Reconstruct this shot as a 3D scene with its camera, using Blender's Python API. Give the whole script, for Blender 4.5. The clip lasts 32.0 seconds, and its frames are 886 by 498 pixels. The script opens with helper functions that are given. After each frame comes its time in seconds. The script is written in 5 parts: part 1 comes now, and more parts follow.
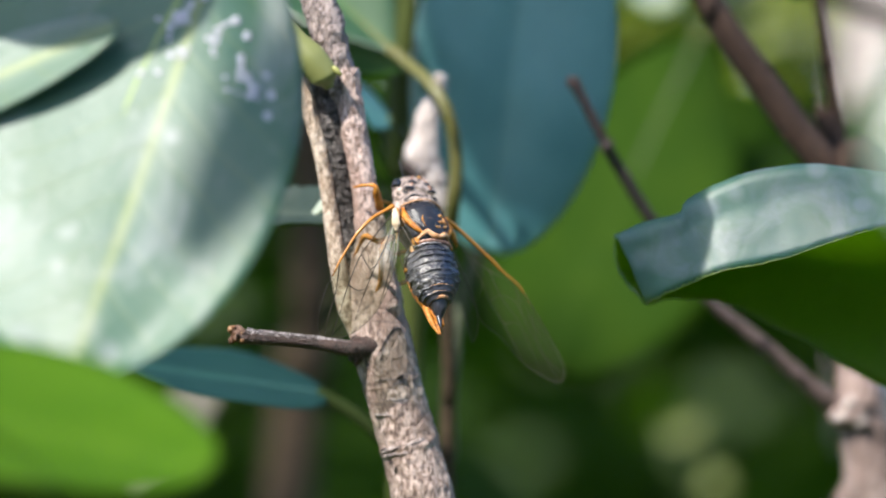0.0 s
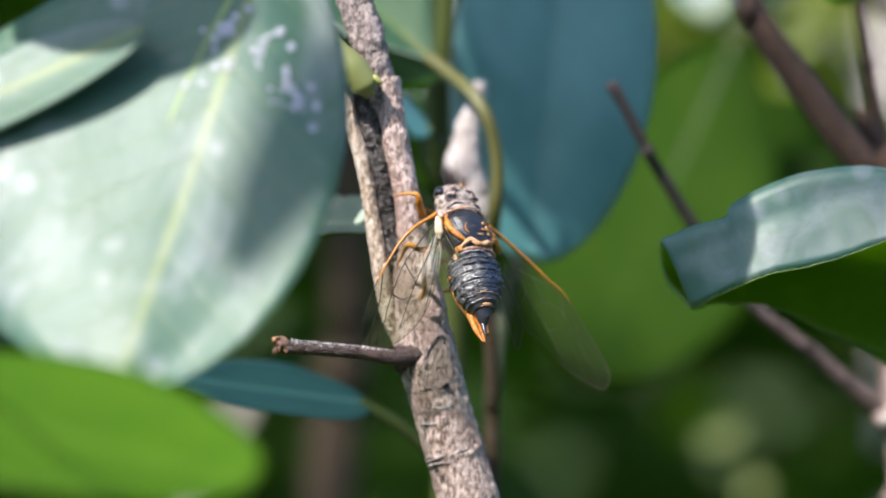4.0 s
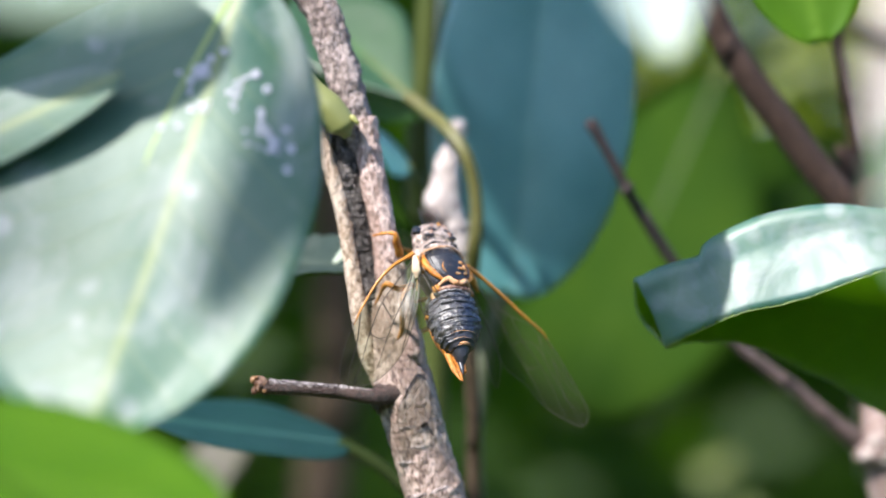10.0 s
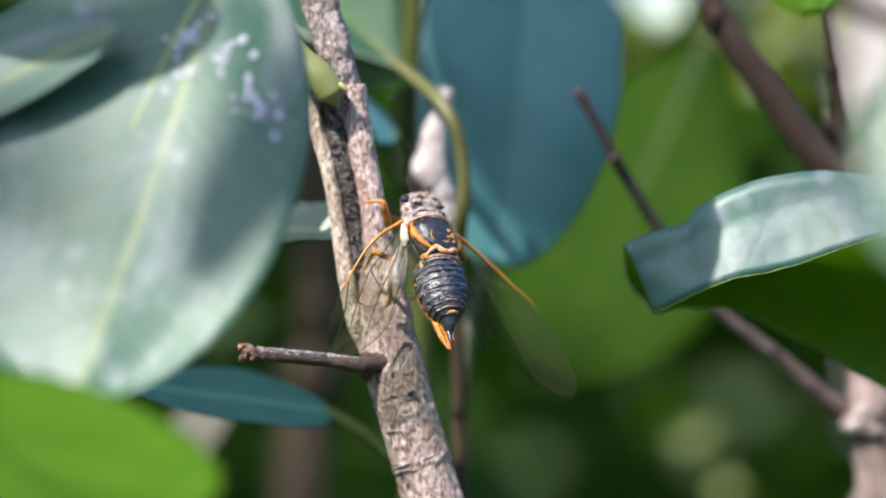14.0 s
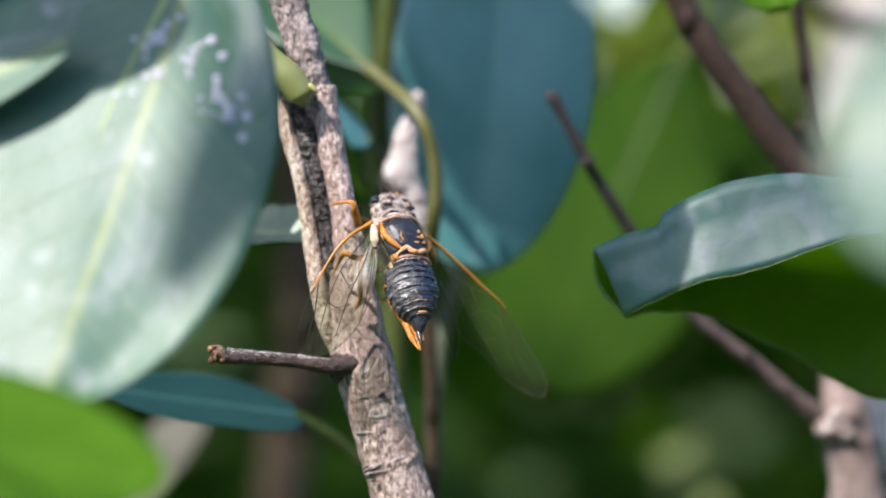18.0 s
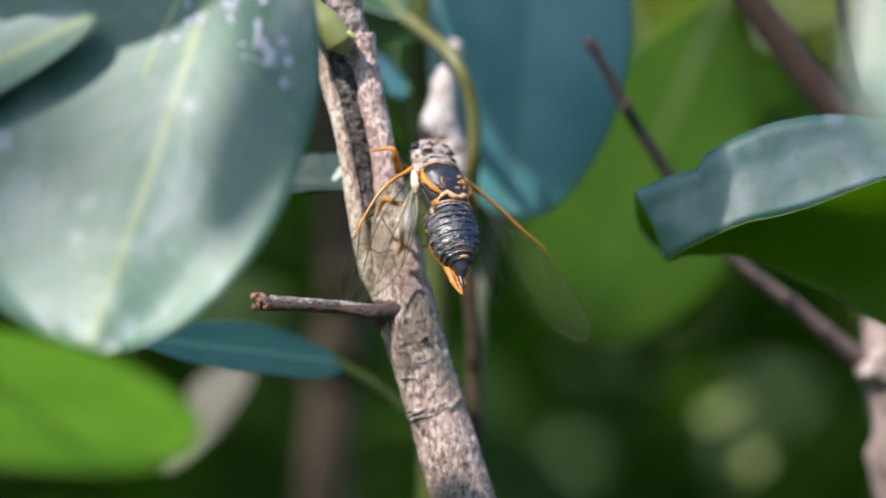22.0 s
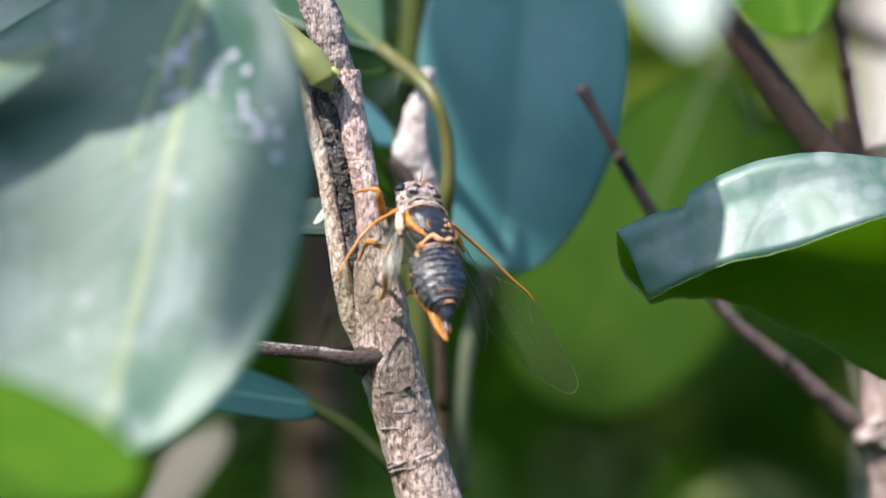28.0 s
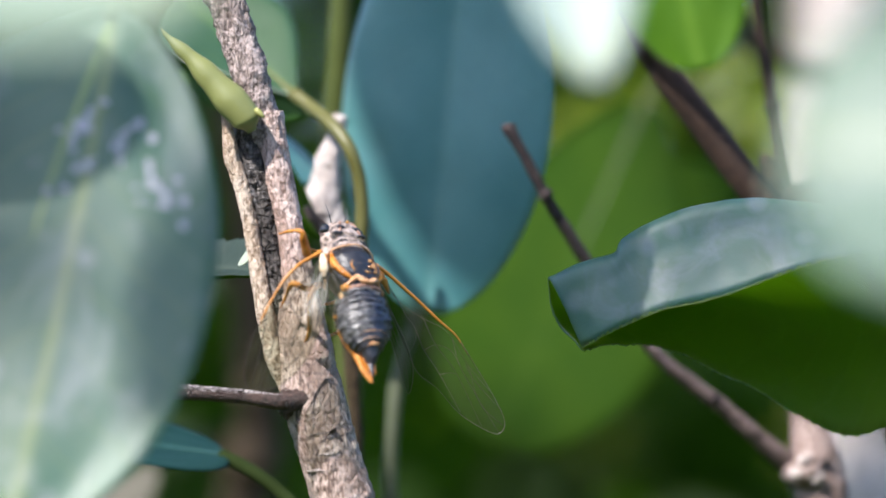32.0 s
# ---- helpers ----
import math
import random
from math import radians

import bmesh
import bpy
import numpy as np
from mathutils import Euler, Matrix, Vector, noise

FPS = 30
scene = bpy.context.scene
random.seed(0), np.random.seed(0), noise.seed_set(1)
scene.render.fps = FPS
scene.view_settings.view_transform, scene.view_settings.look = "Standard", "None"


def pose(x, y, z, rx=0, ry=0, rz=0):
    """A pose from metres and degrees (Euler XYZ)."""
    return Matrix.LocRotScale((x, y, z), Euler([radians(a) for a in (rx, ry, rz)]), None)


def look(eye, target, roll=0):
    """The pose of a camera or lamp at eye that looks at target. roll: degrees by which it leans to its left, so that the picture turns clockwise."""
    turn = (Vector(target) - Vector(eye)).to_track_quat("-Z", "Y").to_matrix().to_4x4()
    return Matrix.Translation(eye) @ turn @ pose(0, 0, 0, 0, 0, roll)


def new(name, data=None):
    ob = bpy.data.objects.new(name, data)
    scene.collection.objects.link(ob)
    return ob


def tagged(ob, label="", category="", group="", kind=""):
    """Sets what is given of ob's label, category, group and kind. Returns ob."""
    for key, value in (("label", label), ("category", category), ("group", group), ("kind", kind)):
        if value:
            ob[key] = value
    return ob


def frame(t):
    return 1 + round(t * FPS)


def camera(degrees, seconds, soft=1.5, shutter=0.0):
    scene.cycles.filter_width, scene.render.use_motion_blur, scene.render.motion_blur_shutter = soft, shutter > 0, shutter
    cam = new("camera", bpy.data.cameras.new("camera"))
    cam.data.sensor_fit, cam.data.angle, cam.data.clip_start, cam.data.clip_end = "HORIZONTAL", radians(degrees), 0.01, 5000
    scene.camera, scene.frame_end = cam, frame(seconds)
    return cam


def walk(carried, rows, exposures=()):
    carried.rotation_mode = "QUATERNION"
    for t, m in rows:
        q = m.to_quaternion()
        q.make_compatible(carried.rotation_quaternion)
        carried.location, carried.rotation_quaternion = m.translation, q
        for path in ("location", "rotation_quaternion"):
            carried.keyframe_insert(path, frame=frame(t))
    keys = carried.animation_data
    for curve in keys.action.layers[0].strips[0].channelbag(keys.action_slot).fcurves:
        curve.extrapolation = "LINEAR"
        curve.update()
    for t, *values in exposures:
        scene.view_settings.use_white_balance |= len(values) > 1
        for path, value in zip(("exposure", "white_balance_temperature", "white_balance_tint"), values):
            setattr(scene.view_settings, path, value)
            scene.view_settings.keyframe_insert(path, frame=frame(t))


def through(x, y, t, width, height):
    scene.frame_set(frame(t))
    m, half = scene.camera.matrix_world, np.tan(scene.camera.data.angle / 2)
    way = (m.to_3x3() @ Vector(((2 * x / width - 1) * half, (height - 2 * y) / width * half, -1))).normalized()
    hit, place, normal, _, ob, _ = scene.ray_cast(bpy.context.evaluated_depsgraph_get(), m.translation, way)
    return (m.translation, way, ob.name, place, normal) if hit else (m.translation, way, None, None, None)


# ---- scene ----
# ---------------------------------------------------------------- camera and its walk
cam = camera(12.5, 32.0, soft=1.6)
cam.data.dof.use_dof = True
cam.data.dof.focus_distance = 0.660
cam.data.dof.aperture_fstop = 9.4

ROWS = [
    (0, pose(-0.00445, -0.68130, 1.40620, 89.482, -0.661, -0.373)),
    (0.5, pose(-0.00650, -0.67787, 1.40857, 89.770, -0.390, -0.505)),
    (1, pose(-0.00447, -0.67933, 1.41021, 89.738, -0.479, -0.436)),
    (1.5, pose(-0.00238, -0.68153, 1.41179, 89.885, -0.073, -0.377)),
    (2, pose(-0.00097, -0.68181, 1.41128, 89.725, 0.075, -0.037)),
    (2.5, pose(-0.00347, -0.67979, 1.40910, 89.812, 0.255, -0.237)),
    (4.5, pose(-0.00708, -0.67953, 1.40557, 89.491, 0.140, 0.059)),
    (5, pose(-0.00700, -0.67903, 1.40784, 89.374, 0.042, -0.206)),
    (5.5, pose(-0.00433, -0.68122, 1.41080, 89.803, -0.004, -0.609)),
    (6, pose(0.00017, -0.68181, 1.40802, 89.146, 0.348, -0.672)),
    (6.5, pose(-0.00424, -0.67854, 1.40808, 89.368, 0.432, -1.100)),
    (7, pose(-0.00283, -0.67925, 1.40995, 89.309, 0.513, -0.974)),
    (7.5, pose(-0.00141, -0.68181, 1.40995, 89.399, 0.590, -0.802)),
    (8, pose(0.00042, -0.68106, 1.40523, 89.064, 0.627, -0.407)),
    (8.5, pose(-0.00329, -0.67784, 1.40272, 89.071, 0.582, -0.710)),
    (9, pose(-0.00130, -0.68040, 1.40380, 89.328, 0.525, -0.184)),
    (9.5, pose(-0.00589, -0.67533, 1.40637, 89.512, 0.447, -0.841)),
    (10, pose(-0.00217, -0.68149, 1.40733, 90.047, 0.486, 0.106)),
    (10.5, pose(-0.00359, -0.67861, 1.40788, 90.023, 0.523, 0.118)),
    (11, pose(0.00339, -0.68488, 1.40849, 89.677, 0.301, 0.533)),
    (11.5, pose(-0.00037, -0.68070, 1.40606, 89.262, 0.360, 0.242)),
    (12, pose(-0.00363, -0.67954, 1.40265, 89.426, 0.626, 0.613)),
    (12.5, pose(-0.00417, -0.68051, 1.40470, 89.814, 0.270, 1.195)),
    (13, pose(-0.00802, -0.67869, 1.40513, 89.572, 0.263, 0.956)),
    (13.5, pose(-0.00623, -0.68020, 1.40746, 89.619, 0.004, 0.113)),
    (14, pose(-0.00487, -0.68009, 1.40793, 89.546, 0.174, -0.289)),
    (14.5, pose(-0.00669, -0.67775, 1.40939, 89.476, 0.391, -0.363)),
    (16.5, pose(-0.00338, -0.67800, 1.40400, 90.084, 0.497, -0.108)),
    (17, pose(-0.00048, -0.67975, 1.40435, 90.183, 0.360, 0.048)),
    (17.5, pose(0.00127, -0.68003, 1.40170, 90.119, 0.457, -0.070)),
    (18, pose(-0.00047, -0.67922, 1.40196, 90.065, 0.327, -0.335)),
    (18.5, pose(-0.00128, -0.67882, 1.40093, 90.410, 0.456, -0.248)),
    (19, pose(-0.00194, -0.67821, 1.40090, 90.496, 0.551, -0.412)),
    (19.5, pose(-0.00117, -0.68028, 1.39986, 90.206, 0.542, -0.007)),
    (20, pose(-0.00129, -0.68017, 1.39977, 90.296, 0.409, 0.163)),
    (20.5, pose(-0.00196, -0.67807, 1.40298, 90.475, 0.081, -0.209)),
    (21, pose(-0.00236, -0.67856, 1.40300, 90.543, 0.114, -0.598)),
    (21.5, pose(0.00226, -0.68317, 1.39809, 90.944, 0.509, -0.219)),
    (22, pose(-0.00049, -0.68204, 1.39708, 89.709, 1.113, 0.247)),
    (22.5, pose(0.00027, -0.67676, 1.40042, 89.802, 1.358, 0.241)),
    (23, pose(-0.00040, -0.66160, 1.39898, 89.335, 1.162, 0.656)),
    (23.5, pose(-0.00093, -0.65585, 1.39922, 89.617, 1.139, 0.086)),
    (24, pose(0.00150, -0.65921, 1.39952, 90.166, 1.000, 0.113)),
    (24.5, pose(-0.00303, -0.65716, 1.39888, 90.000, 0.978, -0.168)),
    (26.5, pose(0.00041, -0.65583, 1.38617, 90.682, 0.280, -0.103)),
    (27, pose(0.00103, -0.65742, 1.38390, 91.219, 0.287, -0.279)),
    (27.5, pose(-0.00231, -0.65458, 1.38639, 91.199, 0.129, -0.359)),
    (28, pose(-0.00066, -0.65658, 1.38421, 91.480, 0.243, 0.034)),
    (28.5, pose(-0.00572, -0.65628, 1.38922, 91.241, 0.275, -0.027)),
    (29, pose(-0.00373, -0.66050, 1.38745, 91.679, 0.201, 0.119)),
    (29.5, pose(-0.00368, -0.66064, 1.38684, 91.280, -0.003, -0.108)),
    (30, pose(0.00138, -0.65853, 1.38288, 91.788, 0.157, 0.139)),
    (30.5, pose(-0.00165, -0.65564, 1.38491, 91.657, -0.199, -0.245)),
    (31, pose(-0.00109, -0.65561, 1.38650, 91.548, 0.043, -0.824)),
    (31.5, pose(-0.00043, -0.65506, 1.38562, 91.829, 0.391, -0.788)),
    (32, pose(0.00266, -0.65400, 1.38698, 91.811, 0.699, -0.728)),
]
EXPOSURES = [(0, 0.98), (2, 0.98), (5, 0.95), (6, 1.15), (8, 1.25), (9, 1.25), (10, 1.2), (12, 1.05), (13, 1.08), (14, 1.03), (17, 1.0), (18, 0.92), (19, 0.87), (21, 0.97), (22, 0.95), (23, 1.02), (24, 1.05), (28, 1.08), (30, 1.12), (32, 1.08)]
walk(cam, ROWS, [(t, stops, 6450 if t < 3 else 6250, 11 if t < 3 else 14) for t, stops in EXPOSURES])

# ---------------------------------------------------------------- daylight
SUN = Vector((-0.42, -0.50, 0.757)).normalized()
world = bpy.data.worlds.new("daylight")
scene.world = world
world.use_nodes = True
wn = world.node_tree
sky = wn.nodes.new("ShaderNodeTexSky")
sky.sky_type, sky.sun_disc = "NISHITA", False
sky.dust_density, sky.ozone_density = 1.4, 3.5
sky.sun_elevation, sky.sun_rotation = math.asin(SUN.z), math.atan2(SUN.x, SUN.y)
wn.nodes["Background"].inputs["Strength"].default_value = 0.15
wn.links.new(sky.outputs[0], wn.nodes["Background"].inputs[0])
sun = new("sun", bpy.data.lights.new("sun", "SUN"))
sun.data.energy, sun.data.angle, sun.data.color = 4.3, radians(0.53), (1.0, 0.95, 0.86)
sun.matrix_world = look(SUN * 20, (0, 0, 0))


# ---------------------------------------------------------------- materials
class Mat:
    """A small node writer round one Principled shader."""

    def __init__(self, name, rough=0.6, spec=0.5, metal=0.0):
        self.m = bpy.data.materials.new(name)
        self.m.use_nodes = True
        self.t = self.m.node_tree
        self.p = self.t.nodes["Principled BSDF"]
        self.out = self.t.nodes["Material Output"]
        self.set(self.p, "Roughness", rough)
        self.set(self.p, "Specular IOR Level", spec)
        self.set(self.p, "Metallic", metal)

    def set(self, node, key, value):
        if isinstance(value, bpy.types.NodeSocket):
            self.t.links.new(value, node.inputs[key])
        elif isinstance(value, tuple) and len(value) == 3 and node.inputs[key].type == "RGBA":
            node.inputs[key].default_value = (*value, 1)
        else:
            node.inputs[key].default_value = value

    def node(self, kind, out=0, settings=None, **inputs):
        n = self.t.nodes.new(kind)
        settings = settings or {}
        if "data_type" in settings:
            n.data_type = settings["data_type"]
        if "operation" in settings:
            n.operation = settings["operation"]
        if "feature" in settings:
            n.feature = settings["feature"]
        for k, v in inputs.items():
            self.set(n, int(k[1:]) if k[0] == "i" and k[1:].isdigit() else k.replace("_", " "), v)
        return n.outputs[out]

    def math(self, op, a, b=0.0):
        return self.node("ShaderNodeMath", 0, {"operation": op}, i0=a, i1=b)

    def coords(self, scale=(1, 1, 1), kind="Object"):
        tc = self.t.nodes.new("ShaderNodeTexCoord").outputs[kind]
        return self.node("ShaderNodeMapping", Vector=tc, Scale=scale)

    def noise(self, vec, scale, detail=4.0, rough=0.55, dist=0.0):
        return self.node("ShaderNodeTexNoise", 0, Vector=vec, Scale=scale, Detail=detail, Roughness=rough, Distortion=dist)

    def ramp(self, fac, stops):
        n = self.t.nodes.new("ShaderNodeValToRGB")
        e = n.color_ramp.elements
        while len(e) < len(stops):
            e.new(0.5)
        for i, (pos, col) in enumerate(stops):
            e[i].position = pos
            e[i].color = (*col, 1) if isinstance(col, tuple) else (col, col, col, 1)
        self.t.links.new(fac, n.inputs[0])
        return n.outputs[0]

    def mix(self, fac, a, b, mode="MIX"):
        n = self.t.nodes.new("ShaderNodeMix")
        n.data_type, n.blend_type = "RGBA", mode
        self.set(n, 0, fac)
        self.set(n, 6, a)
        self.set(n, 7, b)
        return n.outputs[2]

    def bump(self, height, strength=0.3, dist=0.001):
        self.set(self.p, "Normal", self.node("ShaderNodeBump", Height=height, Strength=strength, Distance=dist))

    def colour(self, c):
        self.set(self.p, "Base Color", c)


def leaf_material(name, dark, light, rib, through, rough=0.42, thin=0.3, spots=0.0, spec=0.5, veins=190.0, show=0.10):
    """A leaf's skin: veins that run off the midrib (local y), mottling, fine relief, and light that comes through."""
    m = Mat(name, rough, spec)
    tc = m.t.nodes.new("ShaderNodeTexCoord").outputs["Object"]
    xyz = m.t.nodes.new("ShaderNodeSeparateXYZ")
    m.t.links.new(tc, xyz.inputs[0])
    x, y = xyz.outputs[0], xyz.outputs[1]
    ax = m.math("ABSOLUTE", x)
    wob = m.noise(tc, 60.0, 2.0)
    run = m.math("ADD", m.math("SUBTRACT", y, m.math("MULTIPLY", ax, 0.75)), m.math("MULTIPLY", wob, 0.006))
    wave = m.math("ABSOLUTE", m.math("SINE", m.math("MULTIPLY", run, veins * 2)))
    vein = m.math("SUBTRACT", 1.0, m.math("MINIMUM", m.math("MULTIPLY", wave, 3.5), 1.0))
    mot = m.noise(tc, 75.0, 5.0, 0.6)
    fine = m.noise(tc, 900.0, 3.0)
    col = m.mix(m.ramp(mot, [(0.3, 0.0), (0.75, 1.0)]), dark, light)
    col = m.mix(m.math("MULTIPLY", vein, show), col, rib)
    mid = m.math("SUBTRACT", 1.0, m.math("MINIMUM", m.math("MULTIPLY", ax, 750.0), 1.0))
    col = m.mix(m.math("MULTIPLY", mid, 0.5), col, rib)
    if spots:
        blot = m.node("ShaderNodeTexVoronoi", 0, Vector=tc, Scale=170.0, Randomness=1.0)
        area = m.ramp(m.noise(tc, 48.0, 2.0), [(0.52, 0.0), (0.6, 1.0)])
        spot = m.math("MULTIPLY", m.ramp(blot, [(0.22, 1.0), (0.42, 0.0)]), area)
        long = m.node("ShaderNodeMapping", Vector=tc, Scale=(1.0, 0.5, 1.0))
        film = m.ramp(m.noise(long, 75.0, 4.0, 0.6, 0.8), [(0.50, 0.0), (0.68, 1.0)])
        col = m.mix(m.math("MULTIPLY", m.ramp(m.noise(long, 38.0, 3.0, 0.5, 0.4), [(0.46, 0.0), (0.62, 1.0)]), 0.55), col, tuple(c * k for c, k in zip(dark, (1.1, 0.95, 0.45))))
        col = m.mix(m.math("MULTIPLY", m.math("MAXIMUM", m.math("MULTIPLY", spot, 0.35), m.math("MULTIPLY", film, 0.34)), spots), col, (0.62, 0.60, 0.64))
    m.colour(col)
    m.set(m.p, "Roughness", m.math("ADD", rough - 0.1, m.math("MULTIPLY", mot, 0.2)))
    h = m.math("ADD", m.math("MULTIPLY", vein, -show * 1.5), m.math("ADD", m.math("MULTIPLY", fine, 0.25), m.math("MULTIPLY", mot, 0.9)))
    m.bump(h, 0.35, 0.0012)
    tr = m.node("ShaderNodeBsdfTranslucent", Color=m.mix(mot, through, tuple(c * 0.7 for c in through)))
    sh = m.t.nodes.new("ShaderNodeMixShader")
    sh.inputs[0].default_value = thin
    m.t.links.new(m.p.outputs[0], sh.inputs[1])
    m.t.links.new(tr, sh.inputs[2])
    m.t.links.new(sh.outputs[0], m.out.inputs[0])
    return m.m


def bark_material(name, dark, light, crack, along=(1500, 1500, 210), rough=0.65, ring=0.0, spec=0.45, fleck=0.8, net=0.3):
    """Bark: fine fibres, a net of dark cracks, pores, pale worn flakes."""
    m = Mat(name, rough, spec)
    warp = m.node("ShaderNodeMix", 1, {"data_type": "VECTOR"}, i0=0.0006, i4=m.coords(), i5=m.node("ShaderNodeTexNoise", 1, Vector=m.coords(), Scale=420.0, Detail=4.0))
    cell = m.node("ShaderNodeMapping", Vector=warp, Scale=(along[0] * 0.55, along[1] * 0.55, along[2] * 0.9))
    edge = m.node("ShaderNodeTexVoronoi", 0, {"feature": "DISTANCE_TO_EDGE"}, Vector=cell, Scale=1.0, Randomness=1.0)
    fibre = m.noise(m.coords(along), 1.6, 7.0, 0.75, 0.3)
    patch = m.noise(m.coords((1, 1, 0.6)), 700.0, 6.0, 0.7)
    broad = m.noise(m.coords((1, 1, 0.6)), 150.0, 4.0, 0.65)
    pore = m.node("ShaderNodeTexVoronoi", 0, Vector=m.coords((2600, 2600, 1500)), Scale=1.0)
    col = m.ramp(fibre, [(0.42, crack), (0.48, dark), (0.57, light)])
    col = m.mix(m.ramp(patch, [(0.52, 0.0), (0.57, fleck)]), col, light)
    col = m.mix(m.ramp(broad, [(0.42, 0.7), (0.52, 0.0)]), col, dark)
    gap = m.math("MULTIPLY", m.ramp(edge, [(0.03, 1.0), (0.13, 0.0)]), m.ramp(broad, [(0.40, 1.0), (0.62, 0.25)]))
    col = m.mix(m.math("MULTIPLY", gap, net), col, crack)
    col = m.mix(m.ramp(pore, [(0.05, 0.8), (0.16, 0.0)]), col, crack)
    if ring:
        bands = m.noise(m.coords((60, 60, 900)), 1.0, 4.0, 0.7, 0.8)
        col = m.mix(m.math("MULTIPLY", m.ramp(bands, [(0.57, 0.0), (0.63, 1.0)]), ring), col, crack)
    dirt = m.noise(m.coords((1, 1, 0.8)), 1100.0, 4.0, 0.6)
    col = m.mix(m.ramp(dirt, [(0.34, 0.75), (0.42, 0.0)]), col, crack)
    m.colour(col)
    h = m.math("ADD", m.math("MULTIPLY", fibre, 0.5), m.math("SUBTRACT", patch, m.math("MULTIPLY", gap, net * 0.8)))
    m.bump(h, 1.0, 0.0006)
    return m.m


def plain_material(name, a, b, rough=0.5, scale=900.0, spec=0.5, bump=0.2, coat=0.0):
    """Two tones in a fine grain."""
    m = Mat(name, rough, spec)
    v = m.coords()
    n = m.noise(v, scale, 4.0)
    big = m.noise(v, scale * 0.15, 3.0)
    m.colour(m.mix(m.math("MULTIPLY", m.math("ADD", n, big), 0.5), a, b))
    m.bump(n, bump, 0.0003)
    m.set(m.p, "Coat Weight", coat)
    return m.m


def mottled(name, stops, scale=700.0, rough=0.5, spec=0.5, bump=0.6, stretch=(1, 1, 1)):
    """Blotches of several tones."""
    m = Mat(name, rough, spec)
    v = m.coords(stretch)
    n = m.noise(v, scale, 5.0, 0.7, 0.6)
    m.colour(m.ramp(n, stops))
    m.bump(m.math("ADD", n, m.noise(v, scale * 3, 3.0)), bump, 0.0003)
    m.set(m.p, "Roughness", m.math("ADD", rough - 0.15, m.math("MULTIPLY", n, 0.3)))
    return m.m


def waxed(mat, weight, rough):
    """A waxy film over a leaf."""
    p = mat.node_tree.nodes["Principled BSDF"]
    p.inputs["Coat Weight"].default_value, p.inputs["Coat Roughness"].default_value = weight, rough
    p.inputs["Coat IOR"].default_value = 1.8
    return mat


SHINY = waxed(leaf_material("glossy_leaf", (0.038, 0.112, 0.072), (0.098, 0.175, 0.114), (0.36, 0.40, 0.11), (0.16, 0.34, 0.03), 0.5, 0.15, spots=0.85, spec=0.5, show=0.10), 0.12, 0.45)
GLOSS = waxed(leaf_material("shining_leaf", (0.045, 0.12, 0.10), (0.085, 0.175, 0.14), (0.28, 0.34, 0.11), (0.16, 0.34, 0.03), 0.5, 0.14, spec=0.8, show=0.07), 0.35, 0.5)
# darker copy of the blue-green leaf, with shade put into the colour
DIM = leaf_material("shade_toned_leaf", (0.008, 0.036, 0.034), (0.014, 0.052, 0.046), (0.04, 0.12, 0.10), (0.07, 0.18, 0.02), 0.45, 0.15, spec=0.18, show=0.04)
# green lifted towards blue: the sky's sheen is put into the colour
TEAL = waxed(leaf_material("sky_toned_leaf", (0.052, 0.215, 0.225), (0.115, 0.31, 0.315), (0.14, 0.32, 0.30), (0.08, 0.2, 0.02), 0.38, 0.14, spec=0.9, show=0.06), 1.0, 0.42)
BACK = leaf_material("leaf_underside", (0.03, 0.085, 0.016), (0.05, 0.12, 0.024), (0.14, 0.24, 0.05), (0.16, 0.36, 0.012), 0.6, 0.4, spec=0.25)
LIME = leaf_material("young_leaf", (0.050, 0.135, 0.004), (0.080, 0.18, 0.006), (0.13, 0.25, 0.02), (0.14, 0.32, 0.004), 0.6, 0.35, veins=120.0, spec=0.15)
OLIVE = leaf_material("olive_leaf", (0.022, 0.064, 0.004), (0.046, 0.096, 0.007), (0.06, 0.12, 0.016), (0.09, 0.20, 0.005), 0.65, 0.4, spec=0.05, show=0.03)
PALESTALK = plain_material("pale_green_stalk", (0.07, 0.09, 0.05), (0.14, 0.15, 0.09), 0.5, 300.0)
# stalk darkened to stand in for the shade of the twig
DIMSTALK = plain_material("shade_toned_stalk", (0.012, 0.022, 0.006), (0.025, 0.036, 0.010), 0.85, 300.0, 0.05)
GREY = leaf_material("grey_green_leaf", (0.022, 0.040, 0.034), (0.05, 0.075, 0.062), (0.10, 0.13, 0.10), (0.10, 0.18, 0.06), 0.6, 0.3, spec=0.3, show=0.15, veins=320.0)
CURLED_EDGE = plain_material("pale_leaf_edge", (0.30, 0.36, 0.26), (0.44, 0.48, 0.38), 0.5, 500.0)
SHOOT = plain_material("olive_shoot", (0.035, 0.05, 0.009), (0.068, 0.085, 0.017), 0.6, 300.0, 0.2)
DARKSTALK = plain_material("olive_stalk", (0.03, 0.045, 0.01), (0.06, 0.07, 0.018), 0.5, 500.0)
BROWNSTALK = plain_material("brownish_stalk", (0.07, 0.06, 0.018), (0.15, 0.15, 0.035), 0.45, 300.0)
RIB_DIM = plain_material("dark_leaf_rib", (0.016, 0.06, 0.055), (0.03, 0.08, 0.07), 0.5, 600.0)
RIB_DARK = plain_material("dim_leaf_rib", (0.07, 0.18, 0.15), (0.10, 0.22, 0.19), 0.45, 600.0)
